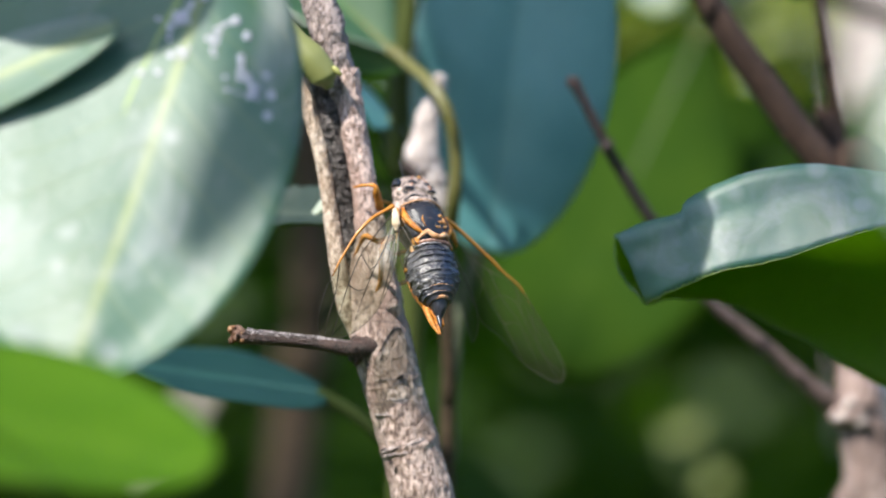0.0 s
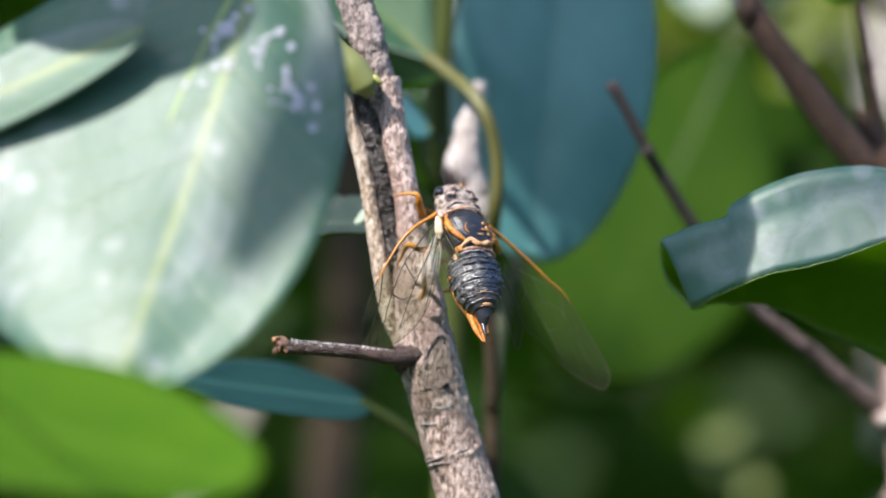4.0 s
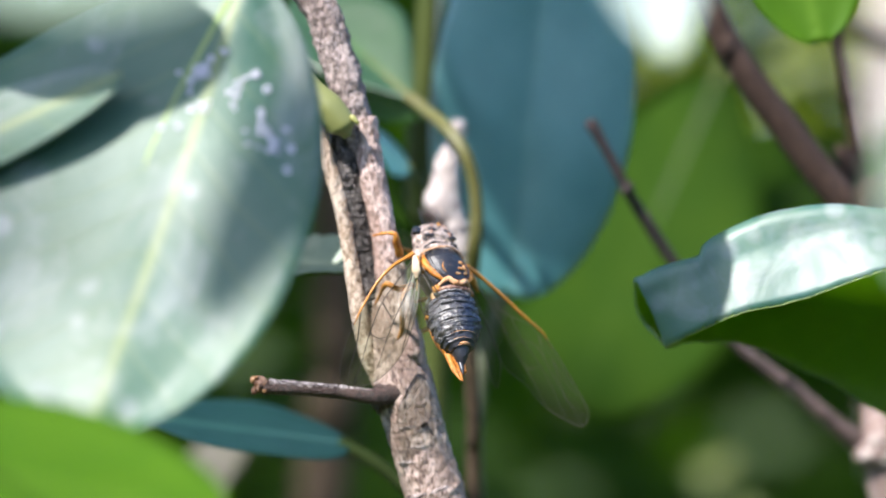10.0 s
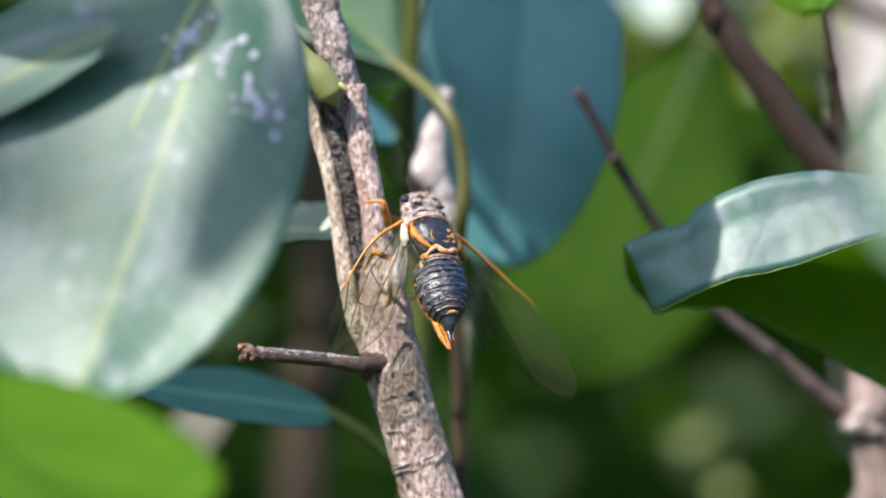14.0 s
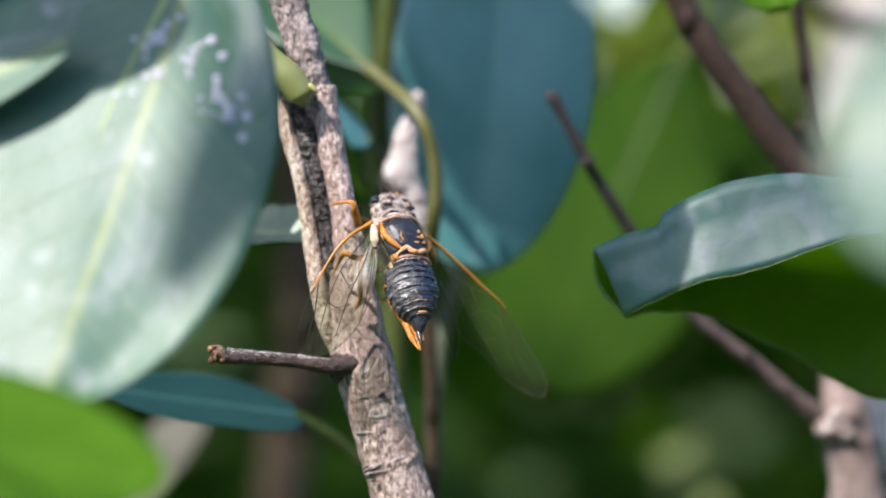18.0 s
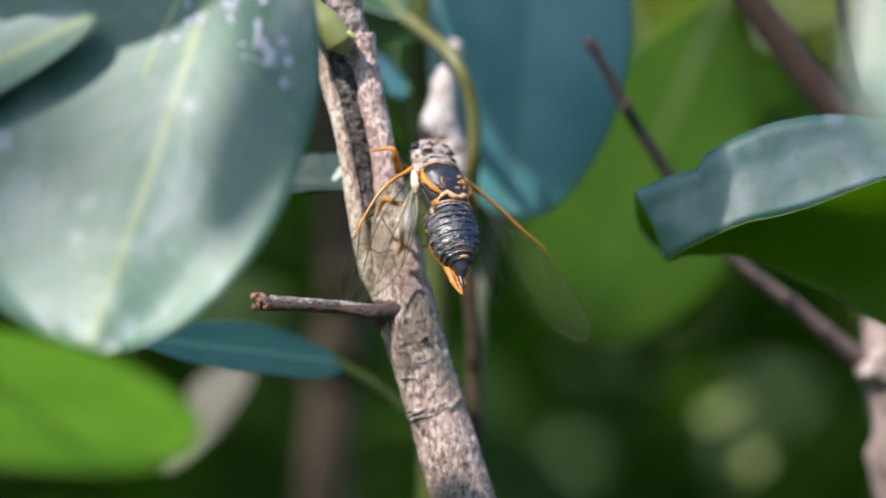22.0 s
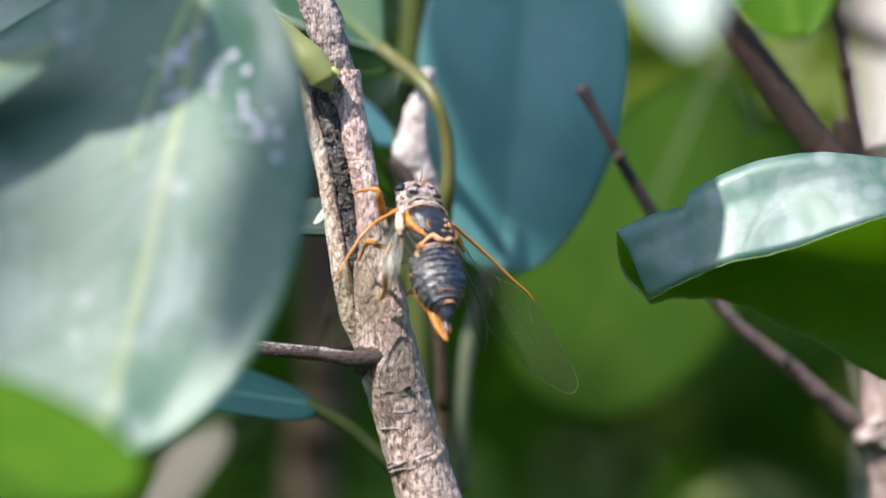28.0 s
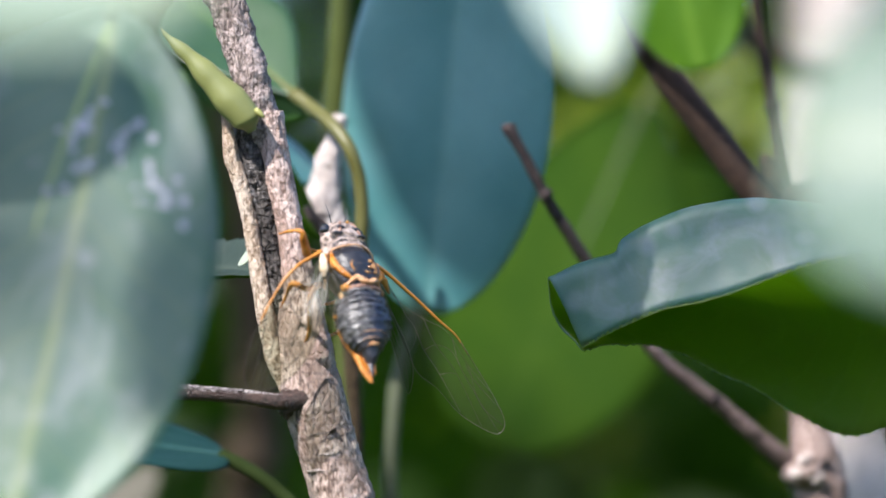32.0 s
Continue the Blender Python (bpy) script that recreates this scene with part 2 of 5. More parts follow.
MID = leaf_material("mid_green_leaf", (0.022, 0.066, 0.026), (0.04, 0.1, 0.036), (0.12, 0.22, 0.06), (0.14, 0.3, 0.02), 0.42, 0.25, spec=0.8, show=0.05)
STALK = plain_material("green_stalk", (0.10, 0.13, 0.03), (0.20, 0.20, 0.05), 0.45, 500.0)
RIB = plain_material("leaf_rib", (0.20, 0.30, 0.08), (0.30, 0.38, 0.12), 0.5, 600.0)
CURL_BACK = leaf_material("curled_leaf_underside", (0.05, 0.095, 0.012), (0.18, 0.25, 0.035), (0.2, 0.3, 0.05), (0.50, 0.78, 0.04), 0.6, 0.55, spec=0.3, show=0.3, veins=260.0)
CURL = waxed(leaf_material("curled_leaf_skin", (0.012, 0.10, 0.125), (0.15, 0.27, 0.18), (0.2, 0.30, 0.17), (0.6, 0.95, 0.08), 0.55, 0.30, spots=0.95, spec=0.8, show=0.06, veins=170.0), 0.45, 0.45)
BARK = bark_material("grey_brown_bark", (0.27, 0.20, 0.175), (0.58, 0.475, 0.435), (0.06, 0.045, 0.04), (1900, 1900, 420), net=0.5)
PINK = bark_material("pinkish_bark", (0.44, 0.29, 0.235), (0.80, 0.63, 0.56), (0.115, 0.072, 0.06), (1500, 1500, 420), net=0.3, spec=0.8, rough=0.36, fleck=0.6)
BARK_LOW = bark_material("ringed_bark", (0.30, 0.195, 0.15), (0.70, 0.545, 0.47), (0.085, 0.052, 0.041), (1500, 1500, 360), ring=0.5, net=0.28, spec=0.8, rough=0.38, fleck=0.55)
TAN = bark_material("tan_bark_ridge", (0.45, 0.32, 0.22), (0.80, 0.67, 0.54), (0.16, 0.105, 0.065), (1500, 1500, 600))
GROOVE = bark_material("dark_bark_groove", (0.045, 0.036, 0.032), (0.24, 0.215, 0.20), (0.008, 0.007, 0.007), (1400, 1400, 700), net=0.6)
BROWN = bark_material("brown_bark", (0.035, 0.019, 0.012), (0.07, 0.04, 0.026), (0.013, 0.008, 0.006), spec=0.25)
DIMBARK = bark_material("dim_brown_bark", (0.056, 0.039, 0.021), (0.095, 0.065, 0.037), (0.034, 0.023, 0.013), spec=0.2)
# pale bark with full sun put into its colour
SUNBARK = bark_material("sun_toned_pale_bark", (0.58, 0.50, 0.46), (0.82, 0.74, 0.70), (0.24, 0.18, 0.16))
PALE = bark_material("pale_bark", (0.25, 0.17, 0.145), (0.52, 0.41, 0.37), (0.10, 0.065, 0.055))
MIDBARK = bark_material("sun_toned_twig_bark", (0.12, 0.08, 0.068), (0.28, 0.20, 0.18), (0.05, 0.032, 0.027))
TWIG = bark_material("dim_twig_bark", (0.032, 0.021, 0.02), (0.07, 0.05, 0.048), (0.013, 0.009, 0.009), (1200, 1200, 1200), 0.6, spec=0.3)
DARKTWIG = bark_material("dark_twig_bark", (0.03, 0.014, 0.011), (0.095, 0.055, 0.045), (0.012, 0.008, 0.008), (1200, 1200, 1200), 0.36, spec=0.6)
SILVER = bark_material("silver_highlight_bark", (0.22, 0.19, 0.19), (0.66, 0.61, 0.61), (0.04, 0.03, 0.03), (900, 900, 900), net=0.7, rough=0.4, spec=0.6)
SCAR = bark_material("pale_bark_scar", (0.28, 0.22, 0.20), (0.58, 0.49, 0.46), (0.09, 0.065, 0.06), (900, 900, 900), net=0.3)
KNOB = mottled("tan_bud_scale", [(0.38, (0.04, 0.018, 0.01)), (0.50, (0.20, 0.09, 0.035)), (0.62, (0.42, 0.25, 0.12)), (0.75, (0.58, 0.46, 0.36))], 900.0, 0.45, 0.5, 0.8)
BUDGREEN = plain_material("bud_green", (0.15, 0.17, 0.05), (0.24, 0.25, 0.09), 0.4, 260.0)
RIM = plain_material("bud_rim", (0.26, 0.27, 0.07), (0.36, 0.35, 0.13), 0.4, 400.0)
DRY = plain_material("dry_leaf", (0.055, 0.050, 0.032), (0.09, 0.083, 0.057), 0.7, 200.0)
FRAYED = mottled("frayed_wood", [(0.36, (0.03, 0.018, 0.015)), (0.46, (0.17, 0.10, 0.075)), (0.6, (0.34, 0.22, 0.16)), (0.72, (0.55, 0.44, 0.36))], 1100.0, 0.7, 0.3, 1.0)


# ---------------------------------------------------------------- mesh helpers
def part(name, bm, material, parent, label="", smooth=True):
    """Links a bmesh, in world metres, as one mesh under a thing or a part."""
    me = bpy.data.meshes.new(name)
    inv = Matrix.Identity(4)
    if parent is not None:
        inv = WORLD[parent.name].inverted()
        bm.transform(inv)
    bm.normal_update()
    bm.to_mesh(me)
    bm.free()
    for mat in material if isinstance(material, (list, tuple)) else (material,):
        me.materials.append(mat)
    if smooth:
        me.shade_smooth()
    ob = new(name, me)
    ob.parent = parent
    WORLD[ob.name] = WORLD[parent.name].copy() if parent is not None else Matrix.Identity(4)
    if label:
        tagged(ob, label)
    return ob


WORLD = {}


def thing(name, m, label, category, group="", kind=""):
    """An Empty at a thing's base, that parents its parts."""
    ob = new(name)
    ob.empty_display_size = 0.01
    ob.matrix_basis = m
    WORLD[ob.name] = m.copy()
    return tagged(ob, label, category, group, kind)


def spline(points, n):
    """n + 1 points on a smooth curve through the given ones."""
    p = [Vector(q) for q in points]
    p = [p[0] * 2 - p[1], *p, p[-1] * 2 - p[-2]]
    out = []
    for i in range(n + 1):
        u = i / n * (len(p) - 3)
        k = min(int(u), len(p) - 4)
        f = u - k
        a, b, c, d = p[k:k + 4]
        out.append(0.5 * (2 * b + (c - a) * f + (2 * a - 5 * b + 4 * c - d) * f * f + (3 * b - a - 3 * c + d) * f ** 3))
    return out


def value(vals, f):
    """A value of a list, between its items, at f from 0 to 1."""
    u = f * (len(vals) - 1)
    k = min(int(u), len(vals) - 2)
    f = u - k
    f = f * f * (3 - 2 * f)
    return vals[k] * (1 - f) + vals[k + 1] * f


def tube(points, radii, n=24, seg=12, lump=0.0, freq=200.0, flat=1.0, bm=None, profile=None):
    """A closed round rod along a smooth curve, with uneven skin."""
    bm = bm or bmesh.new()
    c = spline(points, n)
    side = None
    rings = []
    for i, q in enumerate(c):
        d = (c[min(i + 1, n)] - c[max(i - 1, 0)]).normalized()
        if side is None:
            side = d.orthogonal().normalized() if abs(d.y) > 0.9 else d.cross(Vector((0, 1, 0))).normalized()
        side = (side - d * side.dot(d)).normalized()
        up = side.cross(d)
        r = value(radii, i / n)
        ring = []
        for j in range(seg):
            a = 2 * math.pi * j / seg
            k = r * (profile(a, i / n) if profile else 1.0)
            v = side * math.cos(a) + up * math.sin(a) * flat
            w = q + v * k
            if lump:
                w += v * r * lump * noise.noise(w * freq) + v * r * lump * 0.6 * noise.noise(Vector((w.x * 3, w.y * 3, w.z * 0.7)) * freq)
            ring.append(bm.verts.new(w))
        rings.append(ring)
    for a, b in zip(rings, rings[1:]):
        for j in range(seg):
            bm.faces.new((a[j], a[(j + 1) % seg], b[(j + 1) % seg], b[j]))
    bm.faces.new(rings[0][::-1])
    bm.faces.new(rings[-1])
    return bm


def ball(centre, axes, n=10, lump=0.0, freq=300.0, bm=None):
    """An uneven ellipsoid; axes: three vectors."""
    bm = bm or bmesh.new()
    made = bmesh.ops.create_uvsphere(bm, u_segments=n * 2, v_segments=n, radius=1)["verts"]
    ax = [Vector(a) for a in axes]
    for v in made:
        k = 1 + lump * noise.noise(v.co * 2.3 + Vector(centre) * freq)
        v.co = Vector(centre) + (ax[0] * v.co.x + ax[1] * v.co.y + ax[2] * v.co.z) * k
    return bm


def sheet(rows, thick, bm=None, edge=0.35):
    """A thin closed skin from a grid of points: upper side slot 0, lower side slot 1, thinner at the rim."""
    bm = bm or bmesh.new()
    n, m = len(rows), len(rows[0])
    g = [[Vector(p) for p in r] for r in rows]
    top, low = [], []
    for i in range(n):
        a, b = [], []
        for j in range(m):
            du = g[min(i + 1, n - 1)][j] - g[max(i - 1, 0)][j]
            dv = g[i][min(j + 1, m - 1)] - g[i][max(j - 1, 0)]
            nn = dv.cross(du)
            nn = nn.normalized() if nn.length > 1e-12 else Vector((0, 0, 1))
            h = thick * (edge if j in (0, m - 1) else 1.0) / 2
            a.append(bm.verts.new(g[i][j] + nn * h))
            b.append(bm.verts.new(g[i][j] - nn * h))
        top.append(a)
        low.append(b)
    for i in range(n - 1):
        for j in range(m - 1):
            bm.faces.new((top[i][j], top[i][j + 1], top[i + 1][j + 1], top[i + 1][j]))
            f = bm.faces.new((low[i][j], low[i + 1][j], low[i + 1][j + 1], low[i][j + 1]))
            f.material_index = 1
    for i in range(n - 1):
        bm.faces.new((top[i][0], top[i + 1][0], low[i + 1][0], low[i][0]))
        bm.faces.new((top[i + 1][m - 1], top[i][m - 1], low[i][m - 1], low[i + 1][m - 1]))
    for j in range(m - 1):
        bm.faces.new((top[0][j + 1], top[0][j], low[0][j], low[0][j + 1]))
        bm.faces.new((top[n - 1][j], top[n - 1][j + 1], low[n - 1][j + 1], low[n - 1][j]))
    return bm


def frame_of(base, tip, normal):
    """A leaf's own axes: y from base to tip, z off its upper side."""
    y = (Vector(tip) - Vector(base)).normalized()
    z = Vector(normal) - y * Vector(normal).dot(y)
    z.normalize()
    x = y.cross(z)
    m = Matrix((x, y, z)).transposed().to_4x4()
    m.translation = base
    return m


def outline(s, blunt=0.62, wide=0.42):
    """Half the width of a leaf along its length, 0 to 1."""
    a = math.sin(math.pi * min(1.0, s ** (math.log(0.5) / math.log(wide))))
    return max(a, 0.0) ** blunt


def blade_rows(length, width, droop=0.0, fold=0.0, wave=0.0, cup=0.0, twist=0.0, blunt=0.62, wide=0.42, seed=0.0, n=30, m=14, teeth=0.0, bow=0.0, arch=0.0, lop=1.0):
    rows = []
    for i in range(n + 1):
        s = i / n
        w = width / 2 * outline(s * 0.985 + 0.008, blunt, wide)
        if teeth:
            w *= 1 + teeth * (0.5 - (s * 38 % 1))
        row = []
        for j in range(m + 1):
            u = 2 * j / m - 1
            z = -droop * length * s * s + fold * abs(u) * w + cup * u * u * w
            z += arch * length * (s * s - s)
            z += wave * width * (noise.noise(Vector((u * 1.4, s * 3.2, seed))) * (0.3 + abs(u)))
            a = twist * s
            x = u * w * (lop if u > 0 else 1.0)
            row.append((x * math.cos(a) + bow * length * math.sin(math.pi * s), s * length, z + x * math.sin(a)))
        rows.append(row)
    return rows


def leaf(base, tip, normal, width, material, label, stalk=(), group="leaves of the shrub", thick=0.0004, rib=RIB, name="leaf", stalk_r=0.0012, stem=None, **shape):
    """A leaf of its own: blade, midrib and stalk. stalk: points from the blade's base to the twig."""
    m = frame_of(base, tip, normal)
    length = (Vector(tip) - Vector(base)).length
    ob = thing(name, m, label, "leaf", group)
    rows = blade_rows(length, width, **shape)
    bm = sheet(rows, thick)
    bm.transform(m)
    part("blade", bm, material, ob)
    mid = [Vector(r[len(r) // 2]) for r in rows]
    if rib:
        pts = [m @ (p + Vector((0, 0, -thick * 0.8))) for p in mid[::3]]
        part("midrib", tube(pts, [stalk_r * 0.7, stalk_r * 0.5, stalk_r * 0.35, 0.0002], 30, 8), rib, ob, "pale raised midrib" if rib is RIB else "raised midrib")
    if stalk:
        part("leaf_stalk", tube([m @ mid[1], *stalk], [stalk_r, stalk_r, stalk_r * 1.1], 24, 10, 0.06, 400), stem or STALK, ob, "green leaf stalk")
    return ob


# ---------------------------------------------------------------- ground
def build_ground():
    m = Mat("grassy_soil", 0.95, 0.2)
    v = m.coords()
    m.colour(m.mix(m.ramp(m.noise(v, 9.0, 8.0, 0.7), [(0.4, 0.0), (0.62, 1.0)]), (0.03, 0.045, 0.010), (0.075, 0.12, 0.022)))
    m.bump(m.noise(v, 30.0, 6.0), 0.8, 0.02)
    bm = bmesh.new()
    n = 60
    vs = [[None] * (n + 1) for _ in range(n + 1)]
    for i in range(n + 1):
        for j in range(n + 1):
            u, w = 2 * i / n - 1, 2 * j / n - 1
            x, y = 400 * u * abs(u) ** 2.2, 400 * w * abs(w) ** 2.2
            vs[i][j] = bm.verts.new((x, y, 0.04 * noise.noise(Vector((x, y, 0)) * 0.8)))
    for i in range(n):
        for j in range(n):
            bm.faces.new((vs[i][j], vs[i + 1][j], vs[i + 1][j + 1], vs[i][j + 1]))
    tagged(part("ground", bm, m.m, None), "green grass over soil under the shrubs", "ground", kind="structure")


build_ground()


# ---------------------------------------------------------------- the twig that carries the cicada
def bark_tube(points, radii, n=160, seg=48, ridge=0.12, fine=0.06, stretch=7.0, seed=0.0, rings=0.0):
    """A stem with long uneven bark ridges, small flakes and, if wanted, swollen rings."""
    c = spline(points, n)
    bm = bmesh.new()
    side = (c[1] - c[0]).cross(Vector((0, 1, 0))).normalized()
    loops = []
    run = 0.0
    for i, q in enumerate(c):
        d = (c[min(i + 1, n)] - c[max(i - 1, 0)]).normalized()
        run += (c[i] - c[i - 1]).length if i else 0.0
        side = (side - d * side.dot(d)).normalized()
        up = side.cross(d)
        r = value(radii, i / n)
        loop = []
        for j in range(seg):
            a = 2 * math.pi * j / seg
            v = side * math.cos(a) + up * math.sin(a)
            u = Vector((math.cos(a) * 2.6, math.sin(a) * 2.6 + seed, run / r / stretch * 2.6))
            k = ridge * (0.6 - 1.6 * abs(noise.noise(u))) + ridge * 0.5 * noise.noise(u * 2.7)
            k += fine * noise.noise(Vector((math.cos(a) * 9, math.sin(a) * 9 + seed, run / r * 3.2)))
            k += fine * 0.7 * noise.noise(Vector((math.cos(a) * 20, math.sin(a) * 20 + seed, run / r * 5.5)))
            if rings:
                w = noise.noise(Vector((math.cos(a) * 0.9, math.sin(a) * 0.9, run / r * 0.35 + seed)))
                k += rings * max(0.0, noise.noise(Vector((w * 1.4, seed, run / r * 2.4))) - 0.12)
            loop.append(bm.verts.new(q + v * r * (1 + k)))
        loops.append(loop)
    for a, b in zip(loops, loops[1:]):
        for j in range(seg):
            bm.faces.new((a[j], a[(j + 1) % seg], b[(j + 1) % seg], b[j]))
    bm.faces.new(loops[0][::-1])
    bm.faces.new(loops[-1])
    return bm


def build_main_twig():
    base = Matrix.Translation((0.12, 0.03, 0.0))
    ob = thing("branch", base, "grey-brown woody twig with split bark, a side stub and a bud", "branch")
    # upper stem
    part("stem", bark_tube([(-0.0471, 0.0040, 1.4818), (-0.0330, 0.0025, 1.4610), (-0.0243, 0.0010, 1.4496), (-0.0214, 0.0005, 1.4419), (-0.0199, 0.0000, 1.4371), (-0.0187, 0.0000, 1.4324), (-0.0176, 0.0000, 1.4280), (-0.0160, 0.0000, 1.4229)], [0.0025, 0.0027, 0.0028, 0.0028, 0.0028, 0.0027, 0.0027, 0.0020], 200, 44, 0.20, 0.09, 5.0, 1.0), BARK, ob)
    # the two pale lips of the split bark, and the dark sunken wood between them
    part("bark_ridge", bark_tube([(-0.0236, -0.0015, 1.4296), (-0.0227, -0.0015, 1.4229), (-0.0212, -0.0015, 1.4181), (-0.0201, -0.0015, 1.4134), (-0.0193, -0.0015, 1.4087), (-0.0183, -0.0015, 1.4021), (-0.0173, -0.0015, 1.3964), (-0.0162, -0.0012, 1.3907), (-0.0146, -0.0008, 1.3850)], [0.0007, 0.0012, 0.0012, 0.0012, 0.0012, 0.0013, 0.0015, 0.0015, 0.0008], 200, 28, 0.16, 0.12, 6.0, 2.0), TAN, ob, "pale tan lip of the split bark")
    part("bark_ridge", bark_tube([(-0.0166, -0.0006, 1.4300), (-0.0156, -0.0010, 1.4229), (-0.0148, -0.0010, 1.4181), (-0.0139, -0.0010, 1.4134), (-0.0131, -0.0010, 1.4087), (-0.0120, -0.0010, 1.4020), (-0.0110, -0.0008, 1.3963), (-0.0101, -0.0004, 1.3907), (-0.0094, 0.0, 1.3850)], [0.0021, 0.0021, 0.0021, 0.0021, 0.0022, 0.0025, 0.0030, 0.0035, 0.0034], 220, 44, 0.16, 0.08, 6.0, 3.0), PINK, ob, "pinkish weathered ridge of bark")
    part("bark_groove", bark_tube([(-0.0206, 0.0004, 1.4290), (-0.0196, 0.0004, 1.4229), (-0.0184, 0.0004, 1.4182), (-0.0175, 0.0004, 1.4134), (-0.0167, 0.0004, 1.4087), (-0.0158, 0.0004, 1.4020), (-0.0148, 0.0004, 1.3963), (-0.0139, 0.0004, 1.3900)], [0.0018, 0.0022, 0.0022, 0.0022, 0.0021, 0.0019, 0.0017, 0.0010], 200, 36, 0.32, 0.16, 4.0, 4.0), GROOVE, ob, "dark mottled wood in the split of the bark")
    part("lower_stem", bark_tube([(-0.0150, 0.0016, 1.4075), (-0.0136, 0.0014, 1.4010), (-0.0119, 0.0004, 1.3924), (-0.0100, 0.0000, 1.3838), (-0.0077, 0.0000, 1.3753), (-0.0049, 0.0000, 1.3658), (-0.0025, 0.0000, 1.3573), (0.0023, 0.0020, 1.3390)],
                                 [0.0020, 0.0031, 0.0043, 0.0050, 0.0048, 0.0049, 0.0051, 0.0055], 320, 84, 0.035, 0.035, 5.0, 5.0, 0.10), BARK_LOW, ob, "ringed grey-brown bark")
    part("root_stem", tube([(0.0019, 0.0020, 1.3409), (0.03, 0.02, 1.20), (0.08, 0.03, 0.7), (0.12, 0.03, 0.0)], [0.0056, 0.0075, 0.012, 0.02], 40, 14, 0.06, 60), BARK_LOW, ob)
    # raised scars round the stem
    rng = random.Random(12)
    for c, r, a0, a1, rise in (((-0.0093, 0.0, 1.3781), 0.00030, -20, 80, 0.0008), ((-0.0090, 0.0, 1.3774), 0.00042, 0, 85, 0.0003), ((-0.0081, 0.0, 1.3748), 0.00034, -15, 75, 0.0004), ((-0.0077, 0.0, 1.3735), 0.00040, 15, 90, 0.0010), ((-0.0072, 0.0, 1.3722), 0.00026, -60, 30, 0.0),
                               ((-0.0056, 0.0, 1.3672), 0.00046, -70, 55, 0.0016), ((-0.0053, 0.0, 1.3660), 0.00030, -75, 10, 0.0010), ((-0.0036, 0.0, 1.3603), 0.00028, -60, 40, 0.0004)):
        pts = []
        for i in range(9):
            a = radians(a0 + (a1 - a0) * i / 8)
            pts.append(Vector(c) + Vector((math.sin(a) * 0.00475, -math.cos(a) * 0.00475, math.sin(a) * rise + rng.uniform(-0.00015, 0.00015))))
        part("bark_ring", tube(pts, [r * 0.3, r, r * 0.8, r, r * 0.3], 40, 9, 0.5, 1400), SCAR, ob, "raised pale ring in the bark")
    for c, r in (((-0.0096, -0.0047, 1.3664), 0.0006), ((-0.0068, -0.0049, 1.3786), 0.0008), ((-0.0083, -0.0046, 1.3643), 0.0005)):
        part("bark_pit", ball(c, ((r * 0.8, 0, r * 0.3), (0, 0.0003, 0), (0, 0, r * 0.4)), 7, 0.6), DARKTWIG, ob, "dark pit in the bark")
    stub = part("stub", bark_tube([(-0.0115, -0.0030, 1.3838), (-0.0153, -0.0050, 1.3833), (-0.0209, -0.0060, 1.3841), (-0.0266, -0.0065, 1.3847), (-0.0318, -0.0070, 1.3850), (-0.0337, -0.0070, 1.3852)], [0.0020, 0.0013, 0.00108, 0.00105, 0.00112, 0.0013], 120, 30, 0.10, 0.07, 5.0, 6.0), DARKTWIG, ob, "dark broken side stub")
    # flaky silver strip modelled in place of the highlight along the top
    part("highlight_strip", bark_tube([(-0.0150, -0.0053, 1.3843), (-0.0209, -0.0064, 1.3848), (-0.0266, -0.0069, 1.38535), (-0.0325, -0.0074, 1.3858)], [0.0002, 0.00045, 0.0005, 0.0006], 140, 22, 0.45, 0.25, 6.0, 7.0), SILVER, stub, "pale flaky strip standing in for the stub's top highlight")
    end = part("cut_end", tube([(-0.0331, -0.0070, 1.3852), (-0.0341, -0.0070, 1.3855), (-0.0349, -0.0070, 1.3859)], [0.0012, 0.0015, 0.0013], 14, 18, 0.35, 1500), FRAYED, stub, "pale frayed broken end")
    for dx, dz, r in ((-0.0333, -0.0009, 0.0006), (-0.0334, 0.0002, 0.0005), (-0.0343, -0.0006, 0.0007), (-0.0345, 0.0005, 0.00055), (-0.0351, -0.0010, 0.00065), (-0.0352, 0.0012, 0.0007), (-0.0346, 0.0016, 0.0005)):
        part("bud_scale", ball((dx, -0.0079, 1.3853 + dz * 0.8), ((r * 0.75, 0, 0), (0, r * 0.9, 0), (0, 0, r * 0.95)), 7, 0.35, 900), KNOB, stub, "tan bud scale at the broken end")
    part("collar", ball((-0.0142, -0.0034, 1.3831), ((0.0016, 0, 0), (0, 0.002, 0), (0, 0, 0.0024)), 12, 0.5), DARKTWIG, ob, "dark knot at the stub")
    bud = part("bud", tube([(-0.0337, -0.0050, 1.4435), (-0.0324, -0.0050, 1.4419), (-0.0282, -0.0052, 1.4379), (-0.0238, -0.0054, 1.4330), (-0.0206, -0.0054, 1.4294), (-0.0192, -0.0048, 1.4268)], [0.0001, 0.0004, 0.0012, 0.0021, 0.0027, 0.0025, 0.0008], 60, 24, 0.04, 300, 0.8), BUDGREEN, ob, "yellow-green bud beside the stem")
    part("bud_rim", ball((-0.0180, -0.0066, 1.4296), ((0.0008, 0, -0.0008), (0, 0.0005, 0), (0.0003, 0, 0.0004)), 8, 0.2), RIM, bud, "pale swollen rim of the bud")


build_main_twig()


# ---------------------------------------------------------------- other branches
SWAYING = {}


